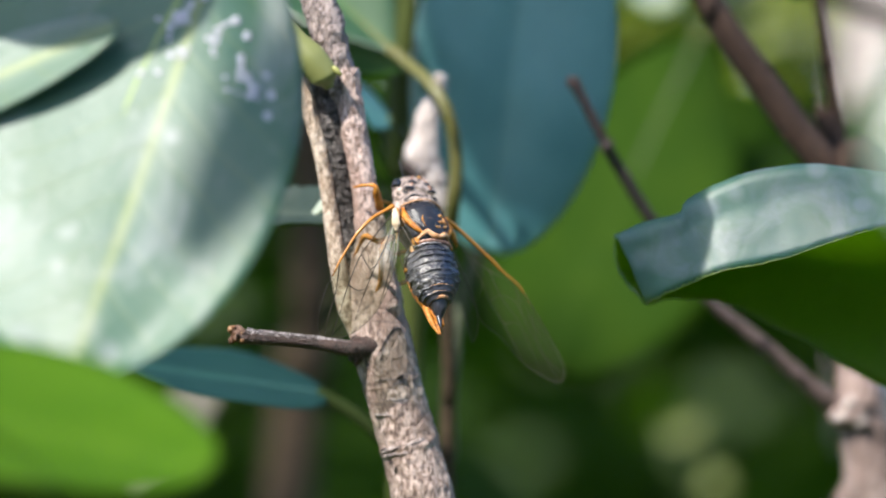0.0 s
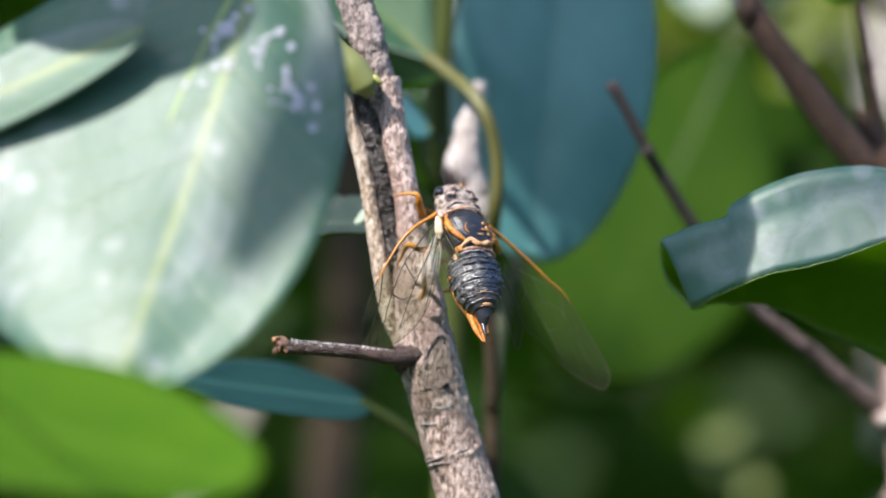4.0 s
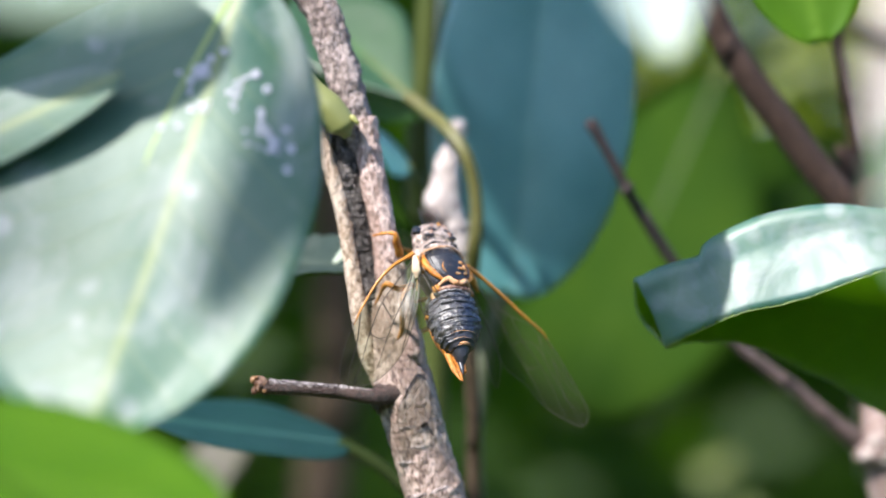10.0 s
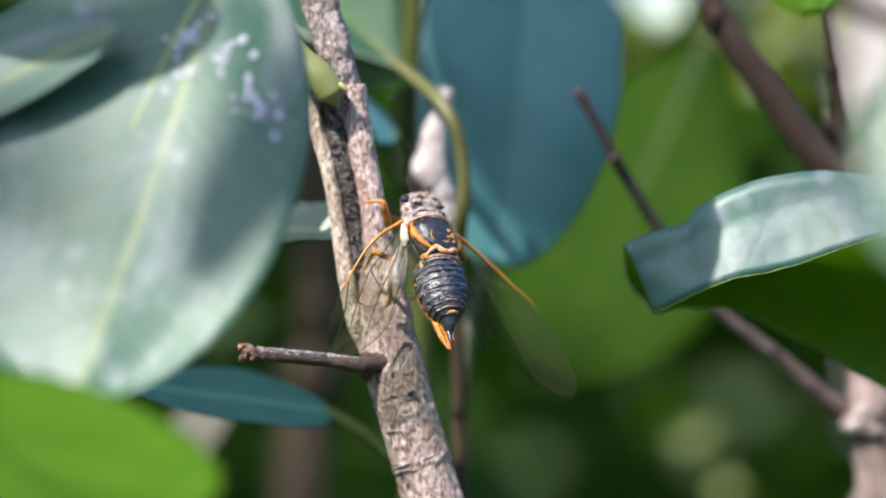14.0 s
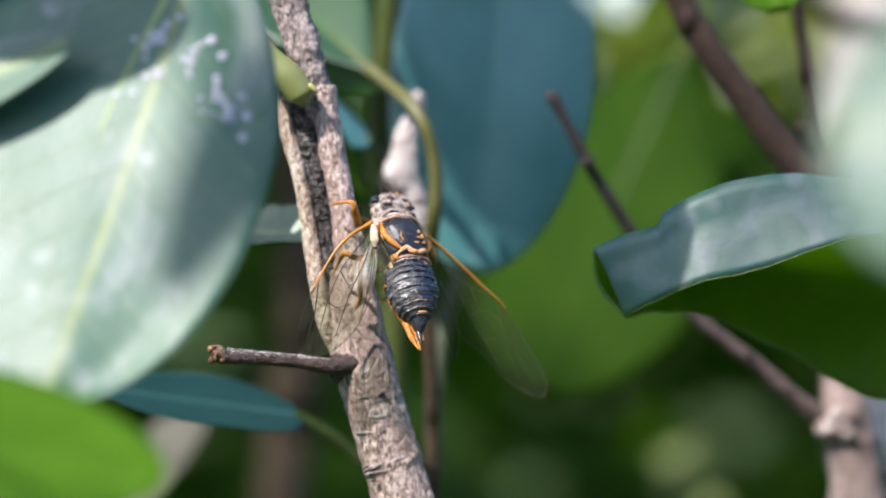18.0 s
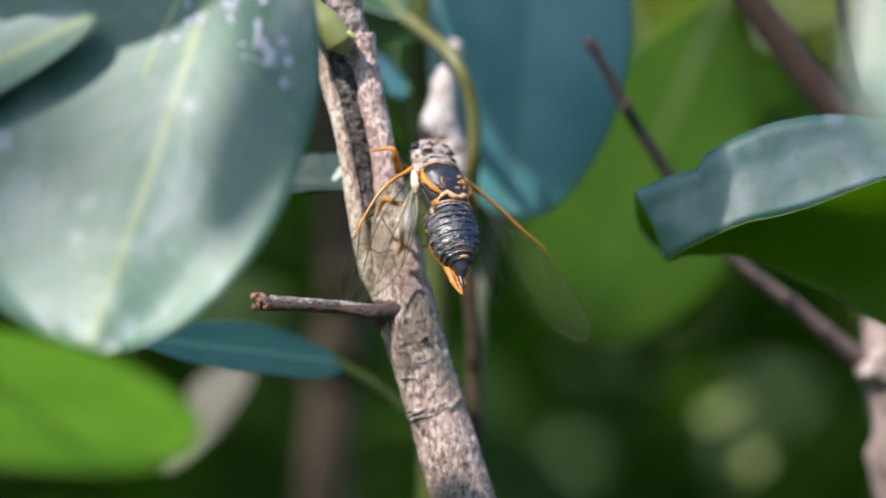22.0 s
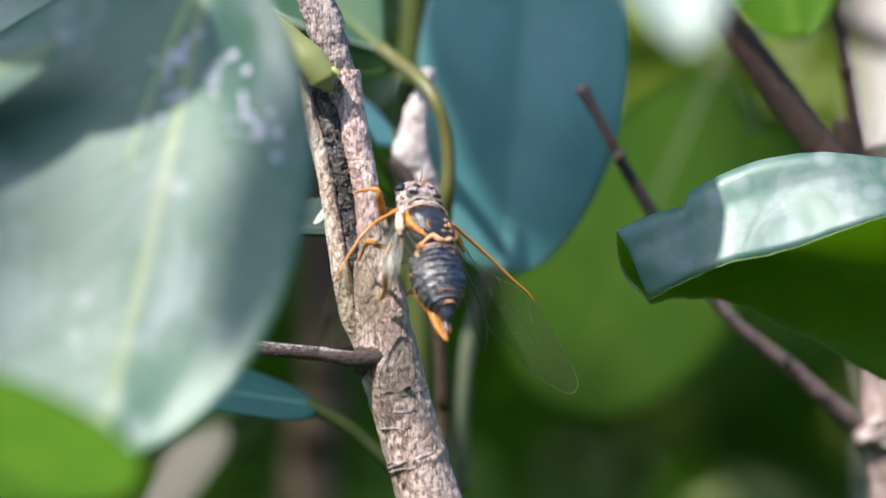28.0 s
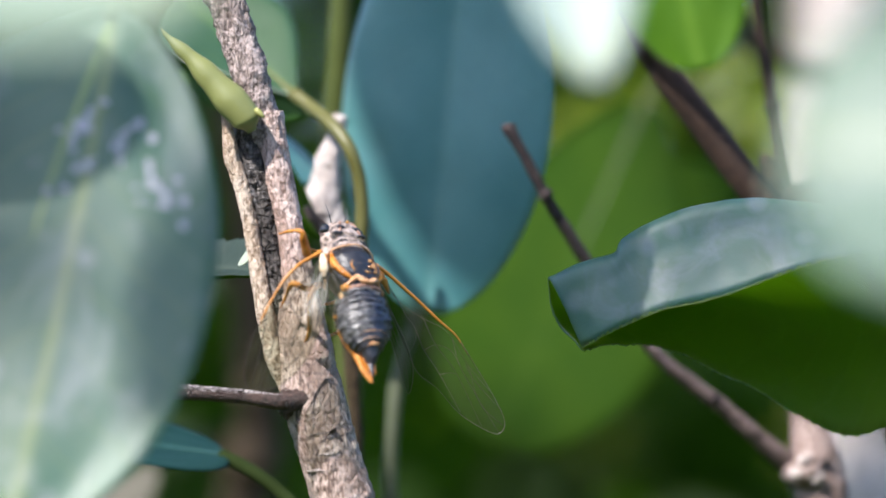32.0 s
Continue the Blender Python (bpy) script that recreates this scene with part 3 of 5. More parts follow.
def build_branches():
    ob = thing("branch", Matrix.Translation((0.16, 0.06, 0.0)), "thin bare grey twig that forks from a pale stem", "branch")
    part("twig", tube([(0.0239, 0.0500, 1.4296), (0.0262, 0.0511, 1.4255), (0.0300, 0.0531, 1.4185), (0.0338, 0.0558, 1.4123), (0.0382, 0.0589, 1.4057), (0.0448, 0.0624, 1.3969)], [0.0011, 0.00095, 0.0010, 0.0011, 0.0011, 0.0012], 50, 12, 0.12, 300), TWIG, ob, "dark bare twig")
    # lower half in paler bark: the sunlight on it is in the colour
    part("lower_twig", tube([(0.0448, 0.0624, 1.3969), (0.0514, 0.0663, 1.3891), (0.0602, 0.0706, 1.3824), (0.0691, 0.0751, 1.3749), (0.0772, 0.0800, 1.3686)], [0.0012, 0.00128, 0.0014, 0.0017, 0.0022], 50, 14, 0.14, 300), MIDBARK, ob, "pinkish-brown lower part of the twig, lightened as if sunlit")
    part("stem", tube([(0.0777, 0.0820, 1.3875), (0.0786, 0.0820, 1.3779), (0.0794, 0.0810, 1.3705), (0.0810, 0.0810, 1.3620), (0.0823, 0.0810, 1.3513), (0.0856, 0.0840, 1.3297), (0.1300, 0.0850, 1.1000), (0.1600, 0.0600, 0.0000)],
                      [0.0029, 0.0034, 0.0046, 0.0048, 0.0052, 0.0058, 0.011, 0.02], 90, 24, 0.12, 260), PALE, ob, "pale pinkish-brown stem")
    part("node", ball((0.0776, 0.0780, 1.3697), ((0.0042, 0, 0.001), (0, 0.0035, 0), (0, 0, 0.003)), 12, 0.4), PALE, ob, "swollen pale node")
    for dx, dz in ((-0.0022, -0.0010), (-0.0006, 0.0016), (0.0016, -0.0018)):
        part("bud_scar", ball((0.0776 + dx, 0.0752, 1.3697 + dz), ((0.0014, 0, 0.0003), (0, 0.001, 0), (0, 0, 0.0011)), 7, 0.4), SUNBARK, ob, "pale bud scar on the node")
    part("knot", ball((0.0237, 0.0500, 1.4300), ((0.0013, 0, 0), (0, 0.0012, 0), (0, 0, 0.0011)), 7, 0.4), TWIG, ob, "blunt dark end of the twig")
    for c in ((0.0300, 0.0521, 1.4185), (0.0448, 0.0614, 1.3969), (0.0602, 0.0696, 1.3824)):
        part("leaf_scar", ball(c, ((0.0013, 0, 0.0004), (0, 0.0012, 0), (0, 0, 0.0011)), 6, 0.4), TWIG, ob)
    ob = thing("branch", Matrix.Translation((0.2, 0.12, 0.0)), "slanting dark brown branch with smooth bark", "branch")
    part("stem", tube([(0.0194, 0.0600, 1.5177), (0.0250, 0.0660, 1.5000), (0.0376, 0.0620, 1.4727), (0.0467, 0.0620, 1.4500), (0.0517, 0.0620, 1.4407), (0.0584, 0.0620, 1.4314), (0.0652, 0.0620, 1.4222), (0.0716, 0.0620, 1.4144), (0.0855, 0.0640, 1.3974), (0.12, 0.08, 1.2), (0.2, 0.12, 0.0)],
                      [0.0016, 0.0018, 0.0024, 0.0026, 0.0028, 0.0029, 0.0030, 0.0031, 0.004, 0.01, 0.02], 90, 14, 0.05, 150), BROWN, ob)
    part("bud_scar", ball((0.0488, 0.0600, 1.4445), ((0.0018, 0, 0), (0, 0.0018, 0), (0, 0, 0.0022)), 7, 0.3), BROWN, ob, "small bud scar")
    ob = thing("branch", Matrix.Translation((0.24, 0.16, 0.0)), "thin dark brown upright twig", "branch")
    part("stem", tube([(0.0678, 0.0800, 1.4789), (0.0702, 0.0800, 1.4513), (0.0718, 0.0800, 1.4407), (0.0734, 0.0800, 1.4311), (0.0753, 0.0800, 1.4194), (0.0778, 0.0800, 1.4067), (0.15, 0.10, 1.2), (0.24, 0.16, 0.0)],
                      [0.0010, 0.0010, 0.0011, 0.0012, 0.0015, 0.0020, 0.008, 0.018], 70, 12, 0.05, 150), BROWN, ob)
    part("leaf_scar", ball((0.0726, 0.0790, 1.4353), ((0.0015, 0, 0), (0, 0.0014, 0), (0, 0, 0.0012)), 6, 0.4), BROWN, ob)
    ob = SWAYING["pale_stem"] = thing("branch", Matrix.Translation((-0.02, 0.07, 0.0)), "pale cut-back stem with a blunt end", "branch")
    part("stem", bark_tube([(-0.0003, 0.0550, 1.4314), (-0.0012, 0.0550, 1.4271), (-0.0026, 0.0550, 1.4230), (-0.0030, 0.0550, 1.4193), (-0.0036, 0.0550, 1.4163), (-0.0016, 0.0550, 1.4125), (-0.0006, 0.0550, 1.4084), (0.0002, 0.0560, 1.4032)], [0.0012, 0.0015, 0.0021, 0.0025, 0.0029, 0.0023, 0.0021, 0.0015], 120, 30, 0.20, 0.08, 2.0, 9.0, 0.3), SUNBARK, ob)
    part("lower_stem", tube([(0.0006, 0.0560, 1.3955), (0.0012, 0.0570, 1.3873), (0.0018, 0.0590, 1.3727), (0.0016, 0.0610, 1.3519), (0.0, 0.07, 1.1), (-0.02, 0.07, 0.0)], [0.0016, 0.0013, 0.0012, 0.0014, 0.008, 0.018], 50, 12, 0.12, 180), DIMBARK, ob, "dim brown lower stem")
    part("side_spur", tube([(-0.0037, 0.0530, 1.4109), (-0.0055, 0.0520, 1.4134), (-0.0067, 0.0510, 1.4150)], [0.0016, 0.0014, 0.0008], 12, 10, 0.15, 400), DARKTWIG, ob, "dark short spur")
    ob = thing("branch", Matrix.Translation((-0.08, 0.3, 0.0)), "thick brown trunk far behind, out of focus", "trunk")
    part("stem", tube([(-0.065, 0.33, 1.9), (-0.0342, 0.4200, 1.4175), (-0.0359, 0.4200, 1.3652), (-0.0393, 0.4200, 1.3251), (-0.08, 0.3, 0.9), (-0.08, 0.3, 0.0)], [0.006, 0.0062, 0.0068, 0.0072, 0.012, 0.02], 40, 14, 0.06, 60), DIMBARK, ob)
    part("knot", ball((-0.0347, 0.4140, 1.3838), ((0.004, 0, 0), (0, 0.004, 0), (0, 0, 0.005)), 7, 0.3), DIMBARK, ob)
    ob = thing("branch", Matrix.Translation((-0.03, 0.1, 0.0)), "olive-green upright shoot behind the twig", "branch")
    part("stem", tube([(-0.0048, 0.1000, 1.4799), (-0.0064, 0.1000, 1.4494), (-0.0075, 0.1000, 1.4341), (-0.0084, 0.1000, 1.4188), (-0.0084, 0.1000, 1.3981), (-0.0059, 0.0950, 1.3710), (-0.02, 0.1, 1.0), (-0.03, 0.1, 0.0)],
                      [0.0019, 0.0022, 0.0025, 0.0027, 0.0027, 0.0026, 0.006, 0.012], 60, 12, 0.05, 150), SHOOT, ob)
    part("node", ball((-0.0083, 0.0990, 1.4210), ((0.0026, 0, 0), (0, 0.0026, 0), (0, 0, 0.0016)), 7, 0.2), DARKSTALK, ob)
    for base, line in (((-0.2, -0.06, 0), [(-0.1821, -0.0600, 1.3414), (-0.1807, -0.0600, 1.3761), (-0.1809, -0.0600, 1.4003), (-0.1814, -0.0600, 1.4540), (-0.1798, -0.0600, 1.4713), (-0.1782, -0.0600, 1.4886)]),
                       ((0.3, 0.0, 0), [(0.1664, 0.0000, 1.3391), (0.1640, 0.0000, 1.3772), (0.1624, 0.0000, 1.4249), (0.1598, 0.0000, 1.4725)]),
                       ((0.2, 0.3, 0), [(0.1491, 0.3000, 1.3360), (0.1342, 0.3000, 1.4319), (0.0857, 0.3000, 1.4670), (0.0442, 0.3000, 1.4993)])):
        ob = thing("branch", Matrix.Translation(base), "brown side stem of the shrub that bears leaves", "branch")
        part("stem", tube([base, *line], [0.012, 0.004, 0.003, 0.0025, 0.0022, 0.002, 0.0018, 0.0015][:len(line) + 1], 60, 10, 0.05, 150), BROWN, ob)
        part("bud", ball(Vector(line[-1]) + Vector((0, 0, 0.002)), ((0.002, 0, 0), (0, 0.002, 0), (0, 0, 0.005)), 7, 0.2), STALK, ob, "green bud at the stem's end")


build_branches()


# ---------------------------------------------------------------- the leaves near the twig
def build_leaves():
    made = {}
    made["big"] = leaf((-0.0341, -0.0700, 1.4498), (-0.0538, -0.1040, 1.3825), (-0.12, -0.86, 0.5), 0.0548, (SHINY, BACK), "large glossy green leaf with pale specks, sunlit in patches",
                       stalk=[(-0.0260, -0.0600, 1.4740), (-0.0240, -0.0300, 1.4900), (-0.0340, 0.0020, 1.4850)], **BIG)
    made["under"] = leaf((-0.1100, -0.0360, 1.4356), (-0.0640, -0.0560, 1.3895), (-0.1, -0.72, 0.62), 0.036, (SHINY, BACK), "glossy green leaf half hidden behind a larger one",
                         stalk=[(-0.1284, -0.0650, 1.4405), (-0.1814, -0.0600, 1.4540)], cup=-0.1, wave=0.03, blunt=0.5, wide=0.55, seed=1.9, n=36, m=16)
    made["lime"] = leaf((-0.0901, -0.1500, 1.3856), (-0.0300, -0.1700, 1.3731), (0.05, -0.45, 0.9), 0.034, (LIME, LIME), "bright yellow-green young leaf close to the lens",
                        stalk=[(-0.1149, -0.1300, 1.3908), (-0.1807, -0.0600, 1.3761)], droop=0.0, cup=0.1, wave=0.02, blunt=0.5, wide=0.55, seed=2.0, rib=None)
    made["teal"] = leaf((0.0183, 0.0620, 1.4797), (0.0093, 0.0780, 1.3988), (-0.20, -0.86, 0.46), 0.0398, (TEAL, BACK), "broad blue-green leaf that hangs behind the twig with a sunken midrib",
                        stalk=[(0.0209, 0.0640, 1.4903), (0.0250, 0.0660, 1.5000)], cup=-0.30, fold=0.34, wave=0.025, blunt=0.5, wide=0.56, seed=3.1, n=44, m=24, rib=RIB_DARK, stalk_r=0.0011)
    made["arched"] = leaf((-0.0087, 0.0590, 1.4351), (-0.0310, 0.0850, 1.4560), (0.05, -0.75, 0.66), 0.0240, (MID, BACK), "mid-green leaf on a curved stalk behind the twig",
                          stalk=[(-0.0060, 0.0560, 1.4329), (-0.0032, 0.0500, 1.4303), (0.0003, 0.0460, 1.4256), (0.0021, 0.0465, 1.4200), (0.0026, 0.0470, 1.4139), (0.0021, 0.0480, 1.4078), (0.0014, 0.0560, 1.4000)], fold=0.18, wave=0.02, blunt=0.9, wide=0.58, seed=4.4, stalk_r=0.0012, stem=BROWNSTALK, rib=BROWNSTALK)
    made["arched_low"] = leaf((-0.0062, 0.0600, 1.4324), (-0.0310, 0.0800, 1.4408), (0.1, -0.9, -0.1), 0.0085, (BACK, BACK), "dark underside of a leaf below its curved stalk",
                              stalk=[(-0.0045, 0.0560, 1.4314), (-0.0032, 0.0505, 1.4303)], wave=0.02, blunt=0.7, wide=0.5, seed=4.9, stalk_r=0.0006, rib=None)
    made["pale_stalk"] = leaf((0.0063, 0.1000, 1.3959), (0.0077, 0.1002, 1.4012), (0.3, -0.8, 0.5), 0.0034, (PALESTALK, PALESTALK), "small pale leaf on a long green stalk",
                              stalk=[(0.0057, 0.1000, 1.3937), (0.0037, 0.1000, 1.3863), (0.0027, 0.1003, 1.3776), (0.0021, 0.1015, 1.3689), (0.0023, 0.1042, 1.3587)], seed=19.2, rib=None, stalk_r=0.0013, stem=PALESTALK)
    made["dry"] = leaf((-0.0480, 0.2000, 1.3690), (-0.0650, 0.1900, 1.3460), (-0.3, -0.6, 0.75), 0.0150, (DRY, DRY), "dry tan leaf hanging behind the shrub",
                       stalk=[(-0.0460, 0.2400, 1.3700), (-0.0356, 0.4140, 1.3750)], wave=0.08, cup=0.2, seed=20.2, rib=None, stalk_r=0.0006, stem=DIMSTALK)
    made["behind"] = leaf((-0.0096, 0.0700, 1.4230), (-0.0231, 0.0600, 1.4314), (0.1, -0.7, 0.7), 0.011, (TEAL, BACK), "pale blue-green leaf between the twigs", stalk=[(-0.0086, 0.0800, 1.4195), (-0.0089, 0.0900, 1.4143)], seed=14.2, rib=RIB_DARK, stalk_r=0.0008)
    made["strip"] = leaf((-0.0187, 0.0500, 1.4291), (-0.0083, 0.0520, 1.4093), (0.6, -0.7, 0.3), 0.0045, (OLIVE, OLIVE), "narrow light green leaf beside the twig", stalk=[(-0.0190, 0.0300, 1.4314), (-0.0188, 0.0030, 1.4324)], seed=15.2, stalk_r=0.0006)
    made["low"] = leaf((-0.0203, 0.0460, 1.3733), (-0.0575, 0.0300, 1.3793), (0.1, -0.42, 0.9), 0.0215, (DIM, BACK), "blue-green leaf below the broken stub, toned dark for shade",
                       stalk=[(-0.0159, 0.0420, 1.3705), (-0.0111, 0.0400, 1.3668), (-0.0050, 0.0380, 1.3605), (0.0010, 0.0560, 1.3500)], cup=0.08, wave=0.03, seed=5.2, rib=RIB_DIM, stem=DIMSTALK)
    made["small"] = leaf((-0.0188, 0.0140, 1.4049), (-0.0342, 0.0340, 1.4062), (0.1, -0.75, 0.65), 0.0125, (GREY, OLIVE), "small grey-green leaf peeping out beside the twig",
                         stalk=[(-0.0167, 0.0080, 1.4039), (-0.0147, 0.0020, 1.4034)], fold=0.3, wave=0.14, teeth=0.14, seed=6.6, stalk_r=0.0006, rib=RIB_DIM)
    made["sliver"] = leaf((-0.0188, 0.0060, 1.4090), (-0.0222, 0.0110, 1.4058), (-0.3, -0.7, 0.6), 0.0036, (CURLED_EDGE, BACK), "small pale leaf beside the twig", stalk=[(-0.0173, 0.0040, 1.4091), (-0.0162, 0.0010, 1.4093)], seed=16.6, stalk_r=0.0005)
    made["left_tip"] = leaf((-0.1049, -0.0750, 1.4089), (-0.0491, -0.0800, 1.4336), (-0.2, -0.84, 0.5), 0.0130, (SHINY, BACK), "pale shining leaf tip near the lens",
                            stalk=[(-0.1334, -0.0800, 1.4027), (-0.1809, -0.0600, 1.4003)], cup=0.1, blunt=0.5, wide=0.6, seed=7.3)
    made["top_left"] = leaf((-0.0719, -0.2800, 1.4483), (-0.0217, -0.3000, 1.4340), (-0.24, -0.87, 0.44), 0.0235, (SHINY, BACK), "blurred leaf overhead, close to the lens",
                            stalk=[(-0.1081, -0.2000, 1.4557), (-0.1798, -0.0600, 1.4713)], cup=0.1, blunt=0.5, wide=0.6, seed=8.1, stalk_r=0.0004)
    made["right"] = leaf((0.0827, -0.2820, 1.4148), (0.0420, -0.2700, 1.4163), (-0.24, -0.87, 0.44), 0.034, (SHINY, BACK), "sunlit leaf tip very near the lens",
                         stalk=[(0.1182, -0.1600, 1.4117), (0.1640, 0.0000, 1.3772)], cup=0.1, blunt=0.45, wide=0.6, seed=9.1)
    made["top"] = leaf((0.0188, -0.1800, 1.4719), (0.0241, -0.2050, 1.4302), (-0.24, -0.87, 0.44), 0.0165, (GLOSS, BACK), "pale leaf tip that hangs into view near the lens",
                       stalk=[(0.0188, -0.1650, 1.5000), (0.0190, -0.1000, 1.5400), (0.0194, 0.0000, 1.5500), (0.0194, 0.0600, 1.5177)], cup=0.1, blunt=0.75, wide=0.55, seed=10.1)
    made["top_green"] = leaf((0.0460, -0.0620, 1.4765), (0.0535, -0.0700, 1.4390), (-0.1, -0.7, 0.7), 0.0195, (LIME, OLIVE), "fresh green leaf over the brown branch",
                             stalk=[(0.0471, 0.0000, 1.4901), (0.0406, 0.0620, 1.4654)], cup=0.1, wave=0.03, blunt=0.5, wide=0.6, seed=11.1)
    made["mid_green"] = leaf((0.0598, 0.2400, 1.4476), (0.0243, 0.2300, 1.3716), (-0.3, -0.8, 0.5), 0.058, (OLIVE, OLIVE), "large soft green leaf, out of focus behind the cicada",
                             stalk=[(0.0665, 0.2450, 1.4556), (0.0857, 0.3000, 1.4670)], cup=-0.1, wave=0.02, blunt=0.5, wide=0.6, seed=12.1, rib=DARKSTALK)
    made["mid_green_b"] = leaf((0.1036, 0.2600, 1.4240), (0.0401, 0.2500, 1.4127), (-0.1, -0.8, 0.5), 0.046, (OLIVE, OLIVE), "soft green leaf, out of focus behind the twigs",
                               stalk=[(0.1153, 0.2700, 1.4270), (0.1342, 0.3000, 1.4319)], cup=-0.1, wave=0.02, blunt=0.5, wide=0.6, seed=13.1, rib=DARKSTALK)
    return made


BIG = dict(cup=-0.12, wave=0.045, blunt=0.587, wide=0.5245, bow=0.075, arch=0.07, lop=1.4, seed=1.3, n=60, m=30)
LEAVES = build_leaves()


def build_specks():
    """Pale dried specks in loose rows on the large leaf."""
    ob = LEAVES["big"]
    rng = random.Random(9)
    m = WORLD[ob.name]
    rows = blade_rows(0.0779, 0.0548, **BIG)
    bm = bmesh.new()
    for u0, s0, n, du, ds in ((13, 13, 9, -1.2, 1.5), (9, 15, 8, 0.4, 2.2), (6, 19, 10, 0.8, 1.0), (13, 18, 7, 1.6, 0.8), (8, 12, 8, 1.2, 1.2), (15, 14, 6, 0.6, 1.4), (4, 20, 7, 0.6, 1.6)):
        for _ in range(n):
            i = min(max(s0 + rng.gauss(0, 1.0) + ds * rng.uniform(-1, 1), 1), 42)
            j = min(max(u0 + rng.gauss(0, 0.5) + du * rng.uniform(-1, 1), 1), 20)
            a = Vector(rows[int(i)][int(j)]).lerp(Vector(rows[int(i) + 1][int(j) + 1]), rng.random())
            r = rng.uniform(0.0003, 0.0008)
            ball(m @ (a + Vector((0, 0, 0.0002))), (m.to_3x3() @ Vector((r * rng.uniform(0.7, 1.6), 0, 0)), m.to_3x3() @ Vector((0, r, 0)), m.to_3x3() @ Vector((0, 0, 0.00015))), 5, 0.5, 900, bm)
    tagged(part("specks", bm, SPECK, ob, "pale dried specks"), kind="stuff")


SPECK = plain_material("dried_speck", (0.34, 0.35, 0.38), (0.56, 0.54, 0.57), 0.75, 1200.0)
build_specks()


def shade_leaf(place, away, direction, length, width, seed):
    """An unseen leaf added overhead, flat to the sun, so that its shade falls on the place."""
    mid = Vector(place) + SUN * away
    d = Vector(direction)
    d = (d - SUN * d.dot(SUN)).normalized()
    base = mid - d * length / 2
    return leaf(mid - d * length / 2, mid + d * length / 2, SUN, width, (MID, BACK), "unseen leaf added overhead to shade the shrub", group="leaves of the crown",
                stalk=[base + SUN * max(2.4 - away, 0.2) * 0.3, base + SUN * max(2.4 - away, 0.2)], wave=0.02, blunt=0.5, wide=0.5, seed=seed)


# added out of view along the sun, to shape the patches of light
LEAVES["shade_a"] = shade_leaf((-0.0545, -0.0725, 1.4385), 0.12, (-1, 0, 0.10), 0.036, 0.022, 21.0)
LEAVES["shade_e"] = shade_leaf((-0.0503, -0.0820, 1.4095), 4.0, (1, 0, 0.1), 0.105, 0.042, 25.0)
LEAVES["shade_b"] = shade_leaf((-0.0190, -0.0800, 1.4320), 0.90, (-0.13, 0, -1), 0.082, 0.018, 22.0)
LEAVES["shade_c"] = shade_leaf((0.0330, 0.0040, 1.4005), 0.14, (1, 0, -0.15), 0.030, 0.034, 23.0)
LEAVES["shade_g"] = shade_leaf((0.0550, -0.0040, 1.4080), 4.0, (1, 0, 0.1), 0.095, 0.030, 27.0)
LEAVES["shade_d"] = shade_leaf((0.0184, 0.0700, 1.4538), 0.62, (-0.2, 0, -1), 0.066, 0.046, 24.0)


def build_shade_branch():
    """The branch added overhead, out of view, from which the shading leaves hang."""
    ob = thing("branch", Matrix.Translation((0.27, 1.3, 2.5)), "unseen brown branch added overhead to hold the shading leaves", "branch")
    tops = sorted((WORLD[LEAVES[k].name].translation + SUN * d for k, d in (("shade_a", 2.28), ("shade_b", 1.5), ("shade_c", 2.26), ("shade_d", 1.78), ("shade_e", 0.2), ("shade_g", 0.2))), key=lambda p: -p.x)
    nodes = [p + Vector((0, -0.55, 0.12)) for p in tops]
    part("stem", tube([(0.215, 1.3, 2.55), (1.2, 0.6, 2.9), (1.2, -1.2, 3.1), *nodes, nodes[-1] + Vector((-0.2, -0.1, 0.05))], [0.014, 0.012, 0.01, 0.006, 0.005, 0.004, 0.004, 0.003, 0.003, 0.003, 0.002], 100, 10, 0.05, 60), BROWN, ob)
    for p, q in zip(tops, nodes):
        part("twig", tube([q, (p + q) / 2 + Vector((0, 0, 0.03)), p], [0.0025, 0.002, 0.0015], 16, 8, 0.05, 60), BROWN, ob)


build_shade_branch()


